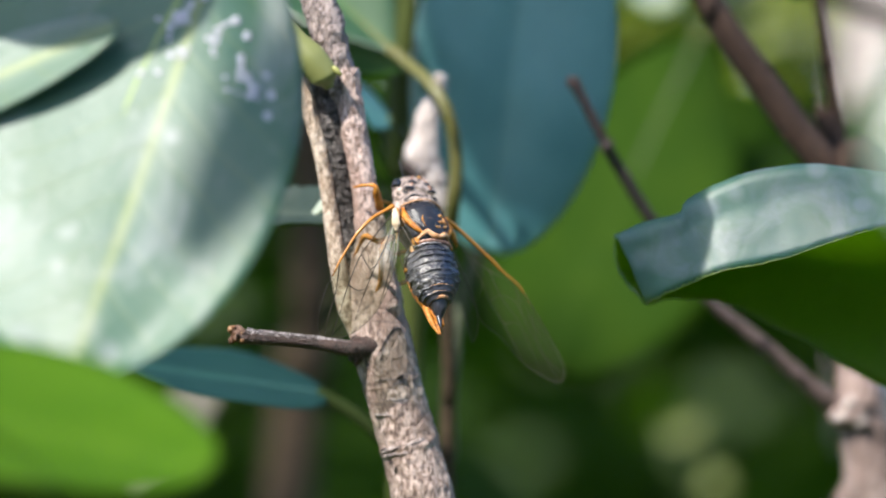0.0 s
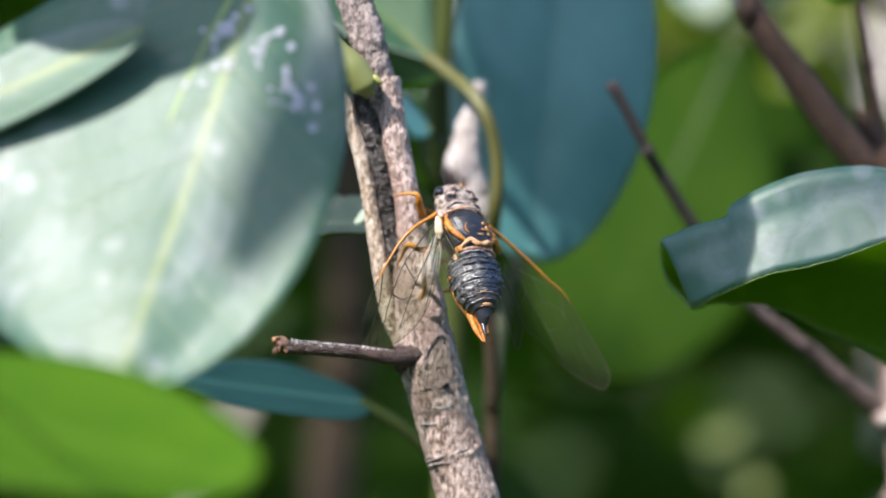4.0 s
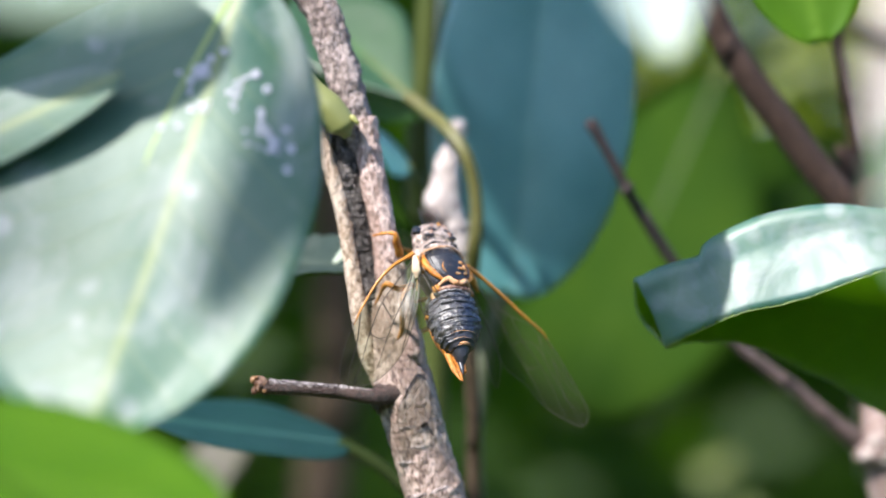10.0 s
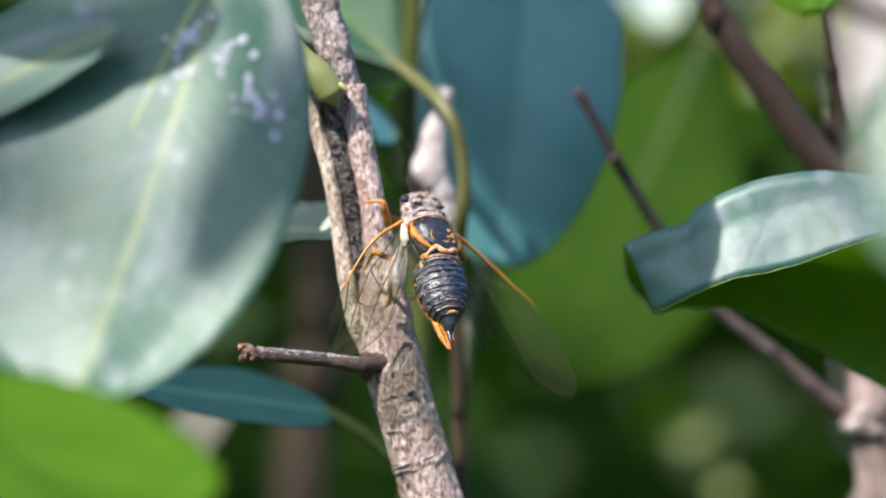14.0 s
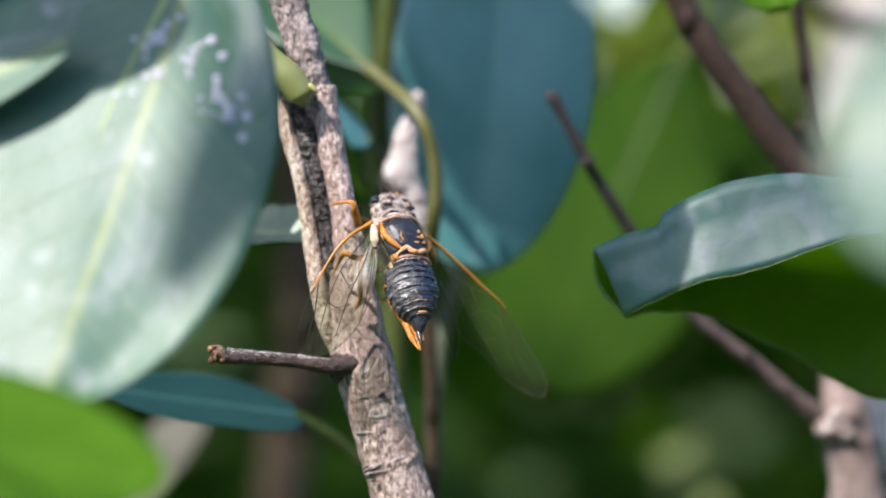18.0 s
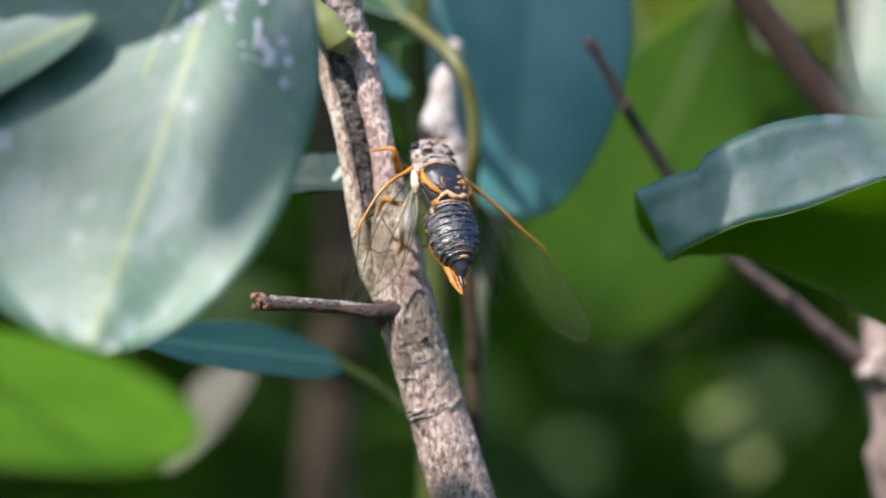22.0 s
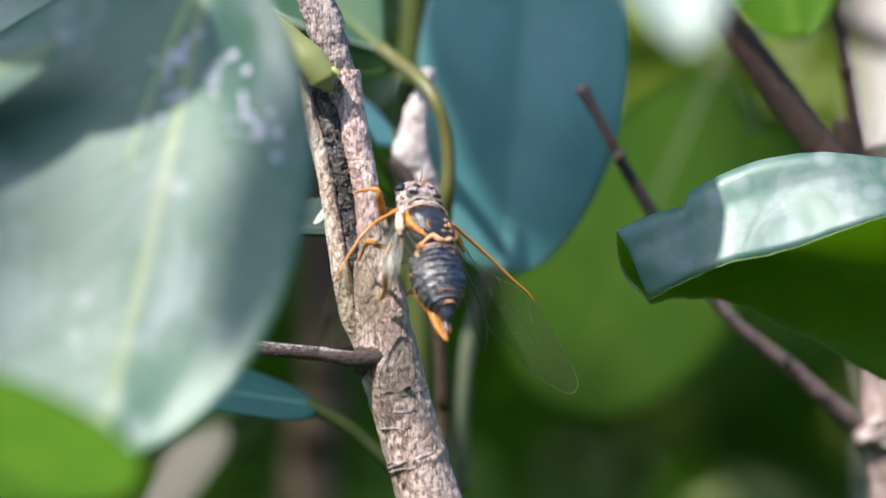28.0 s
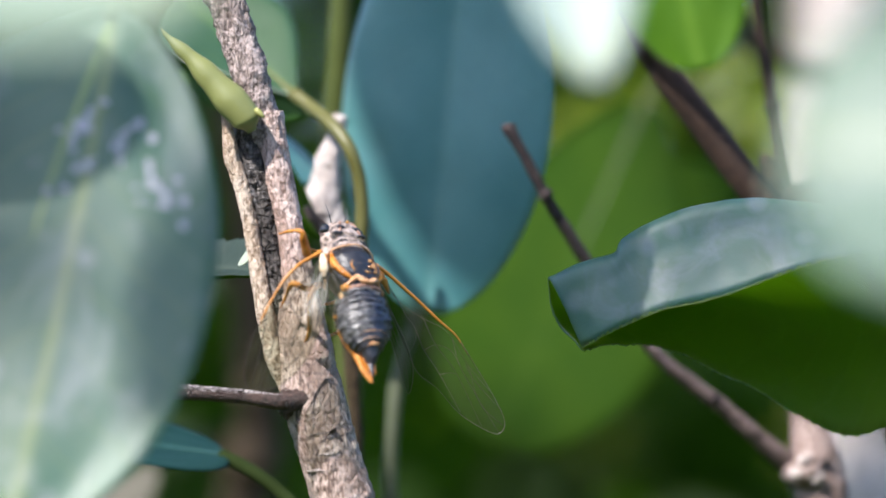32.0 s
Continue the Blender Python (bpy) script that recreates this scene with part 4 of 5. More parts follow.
def build_curled_leaf():
    """A leaf arched like a roof: the near half shows its upper side, the far half its underside."""
    ob = thing("leaf", Matrix.Translation((0.0441, 0.0100, 1.4025)), "curled leaf with a shining upper side and a dark underside", "leaf", "leaves of the shrub")
    near = spline([(0.0344, 0.0000, 1.3916), (0.0362, -0.0030, 1.3926), (0.0412, -0.0060, 1.3950), (0.0486, -0.0080, 1.3976), (0.0579, -0.0090, 1.3998), (0.0671, -0.0100, 1.4031), (0.0765, -0.0100, 1.4056), (0.0909, -0.0080, 1.4069)], 80)
    ridge = spline([(0.0292, 0.0040, 1.4025), (0.0350, 0.0020, 1.4049), (0.0399, 0.0010, 1.4063), (0.0417, 0.0010, 1.4088), (0.0491, 0.0010, 1.4123), (0.0586, 0.0010, 1.4143), (0.0682, 0.0010, 1.4139), (0.0777, 0.0010, 1.4123), (0.0923, 0.0020, 1.4079)], 80)
    far = spline([(0.0348, 0.0100, 1.3907), (0.0403, 0.0150, 1.3912), (0.0474, 0.0200, 1.3911), (0.0551, 0.0230, 1.3886), (0.0636, 0.0240, 1.3845), (0.0711, 0.0240, 1.3800), (0.0807, 0.0220, 1.3763), (0.0946, 0.0160, 1.3816)], 80)
    back = spline([(0.0306, 0.0130, 1.3965), (0.0351, 0.0200, 1.3974), (0.0443, 0.0260, 1.3994), (0.0525, 0.0300, 1.4005), (0.0617, 0.0320, 1.3996), (0.0717, 0.0320, 1.3977), (0.0814, 0.0300, 1.3968), (0.0952, 0.0220, 1.3971)], 80)
    rows = []
    n = 80
    for i in range(n + 1):
        curve = spline([near[i], near[i].lerp(ridge[i], 0.55) + Vector((0, -0.0008, 0.0006)), ridge[i], back[i], far[i]], 30)
        k = 0.00022 * noise.noise(Vector((i * 0.9, 3.3, 0))) + 0.00012 * (1 if i % 2 else -1)
        curve[0] = curve[0] + Vector((0, 0, k * 1.4))
        curve[-1] = curve[-1] + Vector((0, 0, -k))
        for j in range(31):
            q = curve[j]
            rough = min(max((j - 13) / 8, 0.0), 1.0)
            curve[j] = q + Vector((0.1, -0.8, 0.5)) * ((0.0008 + 0.0008 * rough) * noise.noise(q * 90) + (0.00014 + 0.0006 * rough) * noise.noise(q * 330) + 0.00025 * rough * noise.noise(q * 900))
        rows.append([curve[-1 - j] for j in range(31)])
    part("blade", sheet(rows, 0.0004), (CURL, CURL_BACK), ob)
    rim = [rows[i][-1] for i in range(n + 1)]
    part("margin", tube(rim[::2], [0.00006, 0.00009, 0.00009, 0.00008], 60, 6, 0.6, 1500), RIB, ob, "thin pale leaf margin")
    rim = [rows[i][0] for i in range(n + 1)]
    part("margin", tube(rim[::2], [0.00006, 0.00009, 0.00009, 0.00008], 60, 6, 0.6, 1500), RIB, ob, "thin pale leaf margin")
    mid = [rows[i][12] + Vector((0, -0.0004, 0)) for i in range(20, n + 1)]
    part("midrib", tube(mid[::2], [0.0002, 0.0005, 0.0007], 30, 8), RIB, ob, "pale midrib on the underside")
    part("leaf_stalk", tube([rows[n][15], (0.1047, 0.0200, 1.4031), (0.1180, 0.0400, 1.3931), (0.12, 0.06, 1.33)], [0.001, 0.0012, 0.0014], 20, 8), STALK, ob)
    return ob


LEAVES["curled"] = build_curled_leaf()


# ---------------------------------------------------------------- the cicada
ORANGE = mottled("orange_chitin", [(0.32, (0.12, 0.04, 0.01)), (0.44, (0.44, 0.15, 0.016)), (0.60, (0.58, 0.24, 0.03)), (0.74, (0.7, 0.42, 0.13))], 900.0, 0.38)
AMBER = plain_material("amber_vein", (0.42, 0.15, 0.015), (0.6, 0.26, 0.04), 0.35, 1500.0)
BLACK = plain_material("black_chitin", (0.012, 0.012, 0.015), (0.05, 0.05, 0.06), 0.32, 1200.0, 0.6, 0.4)
PEACH = mottled("peach_chitin", [(0.36, (0.04, 0.02, 0.015)), (0.45, (0.55, 0.26, 0.1)), (0.6, (0.72, 0.45, 0.26))], 900.0, 0.4)
DUSTY = mottled("dusty_abdomen", [(0.34, (0.012, 0.013, 0.018)), (0.47, (0.06, 0.06, 0.066)), (0.60, (0.17, 0.16, 0.15)), (0.75, (0.36, 0.33, 0.3))], 650.0, 0.4, 0.6, 0.9, (1, 0.6, 1))
THORAX = mottled("blotched_thorax", [(0.56, (0.012, 0.013, 0.018)), (0.64, (0.035, 0.033, 0.036)), (0.69, (0.30, 0.13, 0.05)), (0.76, (0.58, 0.34, 0.18))], 520.0, 0.36, 0.8, 0.4)
PINKISH = mottled("pinkish_chitin", [(0.36, (0.02, 0.016, 0.016)), (0.46, (0.2, 0.11, 0.08)), (0.6, (0.46, 0.27, 0.19))], 700.0, 0.45)
DULL = plain_material("dull_amber_vein", (0.26, 0.14, 0.05), (0.42, 0.26, 0.12), 0.4, 1500.0)
BUFF = mottled("buff_plate", [(0.36, (0.30, 0.12, 0.03)), (0.5, (0.50, 0.26, 0.09)), (0.64, (0.66, 0.46, 0.26))], 700.0, 0.3)
CREAM = plain_material("cream_plate", (0.62, 0.44, 0.26), (0.8, 0.68, 0.5), 0.25, 1200.0)


def slate_material():
    """Dark chitin, the sky's reflection put in as blue: dust in blotches, thicker on one flank, and a pitted shine."""
    m = Mat("slate_abdomen", 0.34, 1.0)
    v = m.coords()
    grain = m.noise(v, 1900.0, 4.0, 0.7)
    dust = m.noise(v, 380.0, 5.0, 0.7)
    pit = m.noise(m.coords((1, 1.7, 1)), 800.0, 3.0, 0.6)
    xyz = m.t.nodes.new("ShaderNodeSeparateXYZ")
    m.t.links.new(v, xyz.inputs[0])
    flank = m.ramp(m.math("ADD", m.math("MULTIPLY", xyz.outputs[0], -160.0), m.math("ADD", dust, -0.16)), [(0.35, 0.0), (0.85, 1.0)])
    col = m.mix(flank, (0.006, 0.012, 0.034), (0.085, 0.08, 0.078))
    col = m.mix(m.ramp(pit, [(0.36, 0.9), (0.5, 0.0)]), col, (0.005, 0.006, 0.012))
    m.colour(m.mix(m.ramp(grain, [(0.58, 0.0), (0.8, 0.3)]), col, (0.20, 0.19, 0.19)))
    m.set(m.p, "Roughness", m.math("ADD", 0.10, m.math("MULTIPLY", dust, 0.30)))
    m.bump(m.math("ADD", pit, m.math("MULTIPLY", grain, 0.5)), 1.0, 0.0006)
    m.set(m.p, "Coat Weight", 0.4)
    m.set(m.p, "Coat Roughness", 0.3)
    return m.m


SLATE = slate_material()
PALEDUST = mottled("pale_dusty_ring", [(0.36, (0.02, 0.02, 0.022)), (0.48, (0.16, 0.15, 0.15)), (0.60, (0.42, 0.40, 0.40)), (0.75, (0.62, 0.58, 0.56))], 700.0, 0.45, 0.6, 0.9)
HAIRY = mottled("tan_downy_chitin", [(0.38, (0.025, 0.02, 0.018)), (0.46, (0.20, 0.15, 0.13)), (0.55, (0.50, 0.40, 0.345)), (0.70, (0.76, 0.64, 0.58))], 800.0, 0.5, 0.5, 1.0)
EYE = plain_material("black_eye", (0.006, 0.006, 0.007), (0.012, 0.012, 0.014), 0.08, 900.0, 0.7, 0.0, 0.6)
PALEVEIN = plain_material("olive_wing_vein", (0.05, 0.045, 0.022), (0.17, 0.155, 0.09), 0.35, 900.0)
VEIN = plain_material("brown_wing_vein", (0.012, 0.009, 0.006), (0.05, 0.035, 0.02), 0.5, 900.0)


def wing_material():
    m = Mat("clear_wing", 0.3, 0.4)
    v = m.coords()
    m.colour((0.13, 0.13, 0.075))
    clear = m.node("ShaderNodeBsdfTransparent", Color=(0.80, 0.84, 0.77))
    sh = m.t.nodes.new("ShaderNodeMixShader")
    m.t.links.new(m.math("ADD", 0.78, m.math("MULTIPLY", m.noise(v, 250.0), 0.14)), sh.inputs[0])
    m.t.links.new(m.p.outputs[0], sh.inputs[1])
    m.t.links.new(clear, sh.inputs[2])
    m.t.links.new(sh.outputs[0], m.out.inputs[0])
    return m.m


WING = wing_material()
U = 0.0000915
BODY = Matrix(((0.807, -0.172, 0.563), (0.549, 0.570, -0.608), (-0.218, 0.800, 0.554))).to_4x4()


def build_cicada():
    m = BODY.copy()
    m = Matrix(tuple(tuple(c for c in r) for r in (m.to_quaternion().to_matrix()))).to_4x4()
    m = Matrix.Rotation(radians(-5.5), 4, "Y") @ m
    m.translation = (-0.0041, -0.0060, 1.4044)
    ob = thing("cicada", m, "black and orange cicada with clear wings clinging to the twig", "cicada")
    ax = m.to_3x3()
    X, Y, Z = ax.col[0] * U, ax.col[1] * U, ax.col[2] * U

    def at(x, y, z):
        y = y if y > -66 else -66 + (y + 66) * 0.91
        return m @ Vector((x * U * 0.92, y * U, z * U))

    def loft(sections, seg=24, n=24, lump=0.0, slip=0.0):
        """sections: y, half width, half height, middle height; lump: uneven skin; slip: sideways shift."""
        bm = bmesh.new()
        rings = []
        for i in range(n + 1):
            f = i / n
            y, w, h, c = (value([s[k] for s in sections], f) for k in range(4))
            ring = []
            for a in (2 * math.pi * j / seg for j in range(seg)):
                k = 1 + lump * (noise.noise(Vector((w * math.cos(a), y, h * math.sin(a))) * 0.09) + 0.6 * noise.noise(Vector((w * math.cos(a), y, h * math.sin(a))) * 0.23))
                ring.append(bm.verts.new(at(w * k * math.cos(a) + slip, y, c + h * k * math.sin(a))))
            rings.append(ring)
        for a, b in zip(rings, rings[1:]):
            for j in range(seg):
                bm.faces.new((a[j], a[(j + 1) % seg], b[(j + 1) % seg], b[j]))
        bm.faces.new(rings[0][::-1])
        bm.faces.new(rings[-1])
        return bm

    head = part("head", loft([(42, 43, 27, 3), (56, 45, 31, 6), (72, 41, 30, 8), (88, 28, 22, 4), (99, 9, 9, 0)], 36, 30, 0.05), HAIRY, ob, "tan and black downy head")
    for sx in (-1, 1):
        eye = part("eye", ball(at(38 * sx - 1, 72, 14), (X * (10 if sx < 0 else 8), Y * (11 if sx < 0 else 9), Z * 11), 12), EYE, head, "glossy black eye")
        part("eye_rim", ball(at(35 * sx - 1, 70, 12), (X * 11, Y * 13, Z * 11), 8, 0.3), HAIRY, head, "downy rim round the eye")
        part("antenna", tube([at(14 * sx, 94, 10), at(20 * sx, 110, 18), at(24 * sx, 128, 22)], [0.00013, 0.00009, 0.00004], 8, 6), BLACK, head)
        part("head_mark", ball(at(17 * sx, 66, 34), (X * 9, Y * 4, Z * 4), 7, 0.5), BLACK, head)
        part("head_mark", ball(at(26 * sx, 52, 32), (X * 10, Y * 4, Z * 5), 7, 0.5), BLACK, head)
        part("head_ridge", tube([at(6 * sx, 86, 24), at(14 * sx, 78, 33), at(22 * sx, 58, 35), at(30 * sx, 46, 30)], [0.00008, 0.00022, 0.00018, 0.00006], 16, 7, 0.4, 2200), PINKISH, head, "pinkish ridge on the head")
    part("ocellus", ball(at(0, 78, 37), (X * 3, Y * 3, Z * 3), 6), ORANGE, head)
    part("pronotum", loft([(14, 50, 34, 2), (24, 54, 38, 2), (34, 52, 37, 2), (44, 46, 31, 3), (50, 42, 27, 4)], 40, 24, 0.05), HAIRY, ob, "downy tan collar")
    part("collar_rim", tube([at(-55, 8, 2), at(-44, 17, 26), at(0, 21, 43), at(44, 17, 26), at(55, 8, 2)], [0.00008, 0.00017, 0.00012, 0.00017, 0.00008], 50, 8, 0.4, 1800), PEACH, ob, "orange rim behind the collar")
    for sx in (-1, 1):
        part("collar_fold", tube([at(10 * sx, 30, 41), at(26 * sx, 34, 35), at(42 * sx, 28, 24)], [0.00006, 0.0002, 0.00008], 16, 7, 0.6, 2400), BLACK, ob, "dark fold in the collar")
    part("thorax", loft([(-66, 34, 28, 2), (-50, 43, 36, 4), (-26, 51, 43, 4), (0, 50, 42, 4), (20, 43, 36, 2)], 48, 40, 0.02), THORAX, ob, "black shining thorax with orange marks")
    for sx in (-1, 1):
        part("thorax_mark", tube([at(25 * sx + 2, -16, 42), at(28 * sx + 1, -28, 40), at(22 * sx, -40, 40)], [0.00003, 0.00014, 0.00004], 18, 8, 0.9, 2600), ORANGE, ob, "orange thorax mark")
        part("flank_patch", ball(at(38 * sx - 2, -66, 18), (X * 9, Y * 8, Z * 8), 9, 0.5), ORANGE, ob, "orange patch behind the wing root")
        part("flank_patch", ball(at(44 * sx - 2, -80, 12), (X * 6, Y * 9, Z * 7), 9, 0.6), PEACH, ob, "pale orange patch behind the wing root")
        part("thorax_side", tube([at(46 * sx, 12, 18), at(49 * sx, -12, 21), at(42 * sx, -36, 28), at(26 * sx, -54, 33)], [0.0003, 0.0006 if sx < 0 else 0.0004, 0.0005, 0.0002], 26, 10, 0.35, 1500), ORANGE, ob, "orange thorax flank")
        part("flank_line", tube([at(40 * sx, 10, 28), at(42 * sx, -14, 30), at(33 * sx, -38, 36), at(18 * sx, -50, 38)], [0.00006, 0.0002, 0.00016, 0.00006], 24, 7, 0.4, 1800), BLACK, ob, "black line along the flank")
        part("wing_root", ball(at(57 * sx, 4, 8), (X * 7, Y * 13, Z * 7), 9, 0.4), ORANGE, ob, "orange wing root")
        part("wing_root", ball(at(52 * sx, -16, 12), (X * 6, Y * 9, Z * 7), 9, 0.4), BUFF, ob, "buff wing root")
    for x, y, z, w, h in ((16, -16, 45.5, 5, 3), (22, -24, 43.5, 3, 7), (12, -30, 45, 6, 3), (24, -36, 40.5, 4, 3), (4, -41, 43.2, 6, 2)):
        part("thorax_mark", ball(at(x, y, z), (X * w, Y * h, Z * 2.2), 8, 0.9), BUFF, ob, "small orange thorax mark")
    part("scutellum", tube([at(-40, -62, 22), at(-22, -52, 37), at(-8, -61, 40), at(8, -61, 40), at(22, -52, 37), at(40, -62, 22)], [0.0002, 0.00042, 0.00048, 0.00048, 0.00042, 0.0002], 40, 10, 0.3, 1500), PEACH, ob, "pale orange cross-shaped ridge")
    part("hind_ridge", tube([at(-44, -68, 16), at(-24, -70, 33), at(0, -72, 38), at(24, -70, 33), at(44, -68, 16)], [0.0002, 0.00034, 0.0003, 0.00034, 0.0002], 40, 9, 0.4, 1700), PINKISH, ob, "pinkish ridge behind the thorax")
    # abdomen: overlapping rings
    prof = [(-66, 42, 34), (-82, 49, 40), (-102, 53, 43), (-124, 54, 43), (-146, 50, 40), (-166, 43, 35), (-184, 33, 28), (-200, 21, 19)]
    for i in range(9):
        f0, f1 = i / 9, (i + 1.12) / 9
        y0, w0, h0 = (value([p[k] for p in prof], f0) for k in range(3))
        y1, w1, h1 = (value([p[k] for p in prof], min(f1, 1)) for k in range(3))
        slip = -3 - 10 * (i / 9) ** 2
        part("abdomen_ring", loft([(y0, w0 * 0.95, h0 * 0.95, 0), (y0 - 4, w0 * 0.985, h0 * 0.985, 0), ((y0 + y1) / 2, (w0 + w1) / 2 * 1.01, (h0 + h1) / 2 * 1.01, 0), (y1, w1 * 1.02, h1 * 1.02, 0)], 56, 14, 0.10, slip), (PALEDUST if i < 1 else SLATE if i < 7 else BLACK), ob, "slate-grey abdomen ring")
        part("ring_edge", tube([at(-w1 * 1.0 + slip, y1, -10), at(-w1 * 0.75 + slip, y1, h1 * 0.74), at(slip, y1, h1 * 1.045), at(w1 * 0.75 + slip, y1, h1 * 0.74), at(w1 * 1.0 + slip, y1, -10)], [0.00002, 0.00006, 0.00002, 0.00001], 40, 6, 0.9, 3000), DUSTY if i < 6 else PEACH, ob, "thin pale ring edge")
    part("belly", loft([(-100, 30, 18, -18), (-124, 40, 25, -20), (-150, 38, 26, -20), (-184, 25, 19, -20), (-214, 13, 11, -18), (-244, 4, 5, -12)], 24, 24, 0.06, -8), ORANGE, ob, "orange belly")
    for k in range(6):
        part("belly_fleck", ball(at(-54 + 5.5 * k, -112 - 13 * k, -14 + k), (X * 5, Y * 5, Z * 6), 7, 0.6), BUFF if k % 2 else ORANGE, ob, "orange fleck along the flank")
    part("tail_tip", loft([(-192, 21, 19, 0), (-204, 17, 15, -2), (-216, 12, 11, -5), (-228, 4, 4, -9)], 24, 16, 0.03, -11), BLACK, ob, "black tail tip")
    for sx in (-1, 1):
        part("sheath", tube([at(8 * sx - 18, -190, -22), at(6 * sx - 18, -228, -20), at(2 * sx - 17, -262, -16)], [0.0006, 0.0005, 0.00015], 20, 10, 0.1, 900), ORANGE, ob, "orange sheath under the tail")
    part("tail_core", tube([at(-13, -204, -8), at(-14, -236, -9), at(-15, -252, -10)], [0.0005, 0.0004, 0.0001], 14, 8), BLACK, ob, "dark core between the sheaths")
    part("tail_ring", tube([at(-32, -192, 2), at(-20, -196, 18), at(-4, -196, 19), at(9, -192, 4)], [0.0001, 0.00024, 0.0002, 0.0001], 20, 6), PEACH, ob, "pale line before the tail tip")

    part("wing_plate", tube([(-0.0081, -0.0110, 1.4068), (-0.0079, -0.0120, 1.4051), (-0.0078, -0.0120, 1.4031)], [0.0003, 0.0006, 0.0007, 0.0003], 20, 12, 0.25, 900, 0.5), CREAM, ob, "cream plate at the wing root")
    part("wing_fold", tube([(0.0002, -0.0025, 1.4046), (0.0012, -0.0020, 1.4032), (0.0019, -0.0015, 1.4019), (0.0024, -0.0010, 1.4005)], [0.0005, 0.0006, 0.0005, 0.0002], 16, 8, 0.2, 1200), ORANGE, ob, "orange fold at the wing root")
    rng = random.Random(3)
    down = bmesh.new()
    for _ in range(420):
        a, y = rng.uniform(0.1, 3.04), rng.choice((rng.uniform(26, 84), rng.uniform(-40, 30), rng.uniform(30, 60)))
        w, h = (54, 40) if y < 30 else (50, 34) if y < 56 else (38, 28)
        root = at(w * math.cos(a), y, h * math.sin(a) + 1)
        tip = at(w * 1.1 * math.cos(a) + rng.uniform(-3, 3), y + rng.uniform(-9, 3), h * 1.12 * math.sin(a) + 2)
        side = X.normalized() * 0.00002
        vs = [down.verts.new(root - side), down.verts.new(root + side), down.verts.new(tip), down.verts.new(root + Y.normalized() * 0.00003)]
        down.faces.new((vs[0], vs[1], vs[2]))
        down.faces.new((vs[1], vs[3], vs[2]))
        down.faces.new((vs[3], vs[0], vs[2]))
    tagged(part("down", down, CREAM, ob, "fine pale down on head and thorax"), kind="stuff")

    def leg(points, radii, label=""):
        part("leg", tube(points, [r * 0.82 for r in radii], 22, 10, 0.08, 900), ORANGE, ob, label or "orange jointed leg")

    leg([(-0.0106, -0.0060, 1.4069), (-0.0111, -0.0080, 1.4090), (-0.0114, -0.0090, 1.4104), (-0.0131, -0.0080, 1.4106), (-0.0151, -0.0060, 1.4102)], [0.0009, 0.0008, 0.0005, 0.0003, 0.0002])
    leg([(-0.0085, -0.0080, 1.4019), (-0.0108, -0.0100, 1.4013), (-0.0129, -0.0100, 1.4021), (-0.0141, -0.0070, 1.4001), (-0.0150, -0.0060, 1.3984)], [0.0007, 0.0006, 0.0006, 0.0003, 0.0001])
    leg([(-0.0089, -0.0080, 1.4018), (-0.0101, -0.0110, 1.4001), (-0.0103, -0.0090, 1.3968), (-0.0104, -0.0070, 1.3944), (-0.0111, -0.0060, 1.3929)], [0.0005, 0.0006, 0.0005, 0.0005, 0.0002])
    leg([(-0.0033, 0.0020, 1.4076), (-0.0053, 0.0060, 1.4067), (-0.0091, 0.0050, 1.4076), (-0.0117, 0.0040, 1.4086)], [0.0008, 0.0007, 0.0004, 0.0002])
    leg([(-0.0024, 0.0030, 1.4009), (-0.0048, 0.0080, 1.3999), (-0.0080, 0.0040, 1.3990)], [0.0007, 0.0006, 0.0003])
    leg([(-0.0022, 0.0030, 1.3981), (-0.0046, 0.0080, 1.3951), (-0.0076, 0.0030, 1.3938)], [0.0007, 0.0006, 0.0003])

    def wing(rim, veins, costa, label, edge, line=VEIN, r=0.00009):
        bm = bmesh.new()
        c = spline(rim, 60)
        mid = sum(c, Vector()) / len(c)
        inner = [bm.verts.new(mid.lerp(p, 0.5)) for p in c[:-1]]
        outer = [bm.verts.new(p) for p in c[:-1]]
        hub = bm.verts.new(mid)
        k = len(outer)
        for i in range(k):
            j = (i + 1) % k
            bm.faces.new((inner[i], outer[i], outer[j], inner[j]))
            bm.faces.new((hub, inner[i], inner[j]))
        w = part("wing", bm, WING, ob, label)
        part("costa", tube(costa, [0.0004, 0.0003, 0.00025, 0.00018, 0.00008] if edge is AMBER else [0.0004, 0.00022, 0.00016, 0.0001, 0.00006], 40, 8), edge, w, "orange leading edge")
        part("rim_vein", tube(c, [0.00008, 0.00006, 0.00006, 0.00006, 0.00008], 70, 5), line, w)
        for v in veins:
            part("wing_vein", tube(v, [r * 1.3, r, r * 0.7], 24, 5), line, w)
        return w

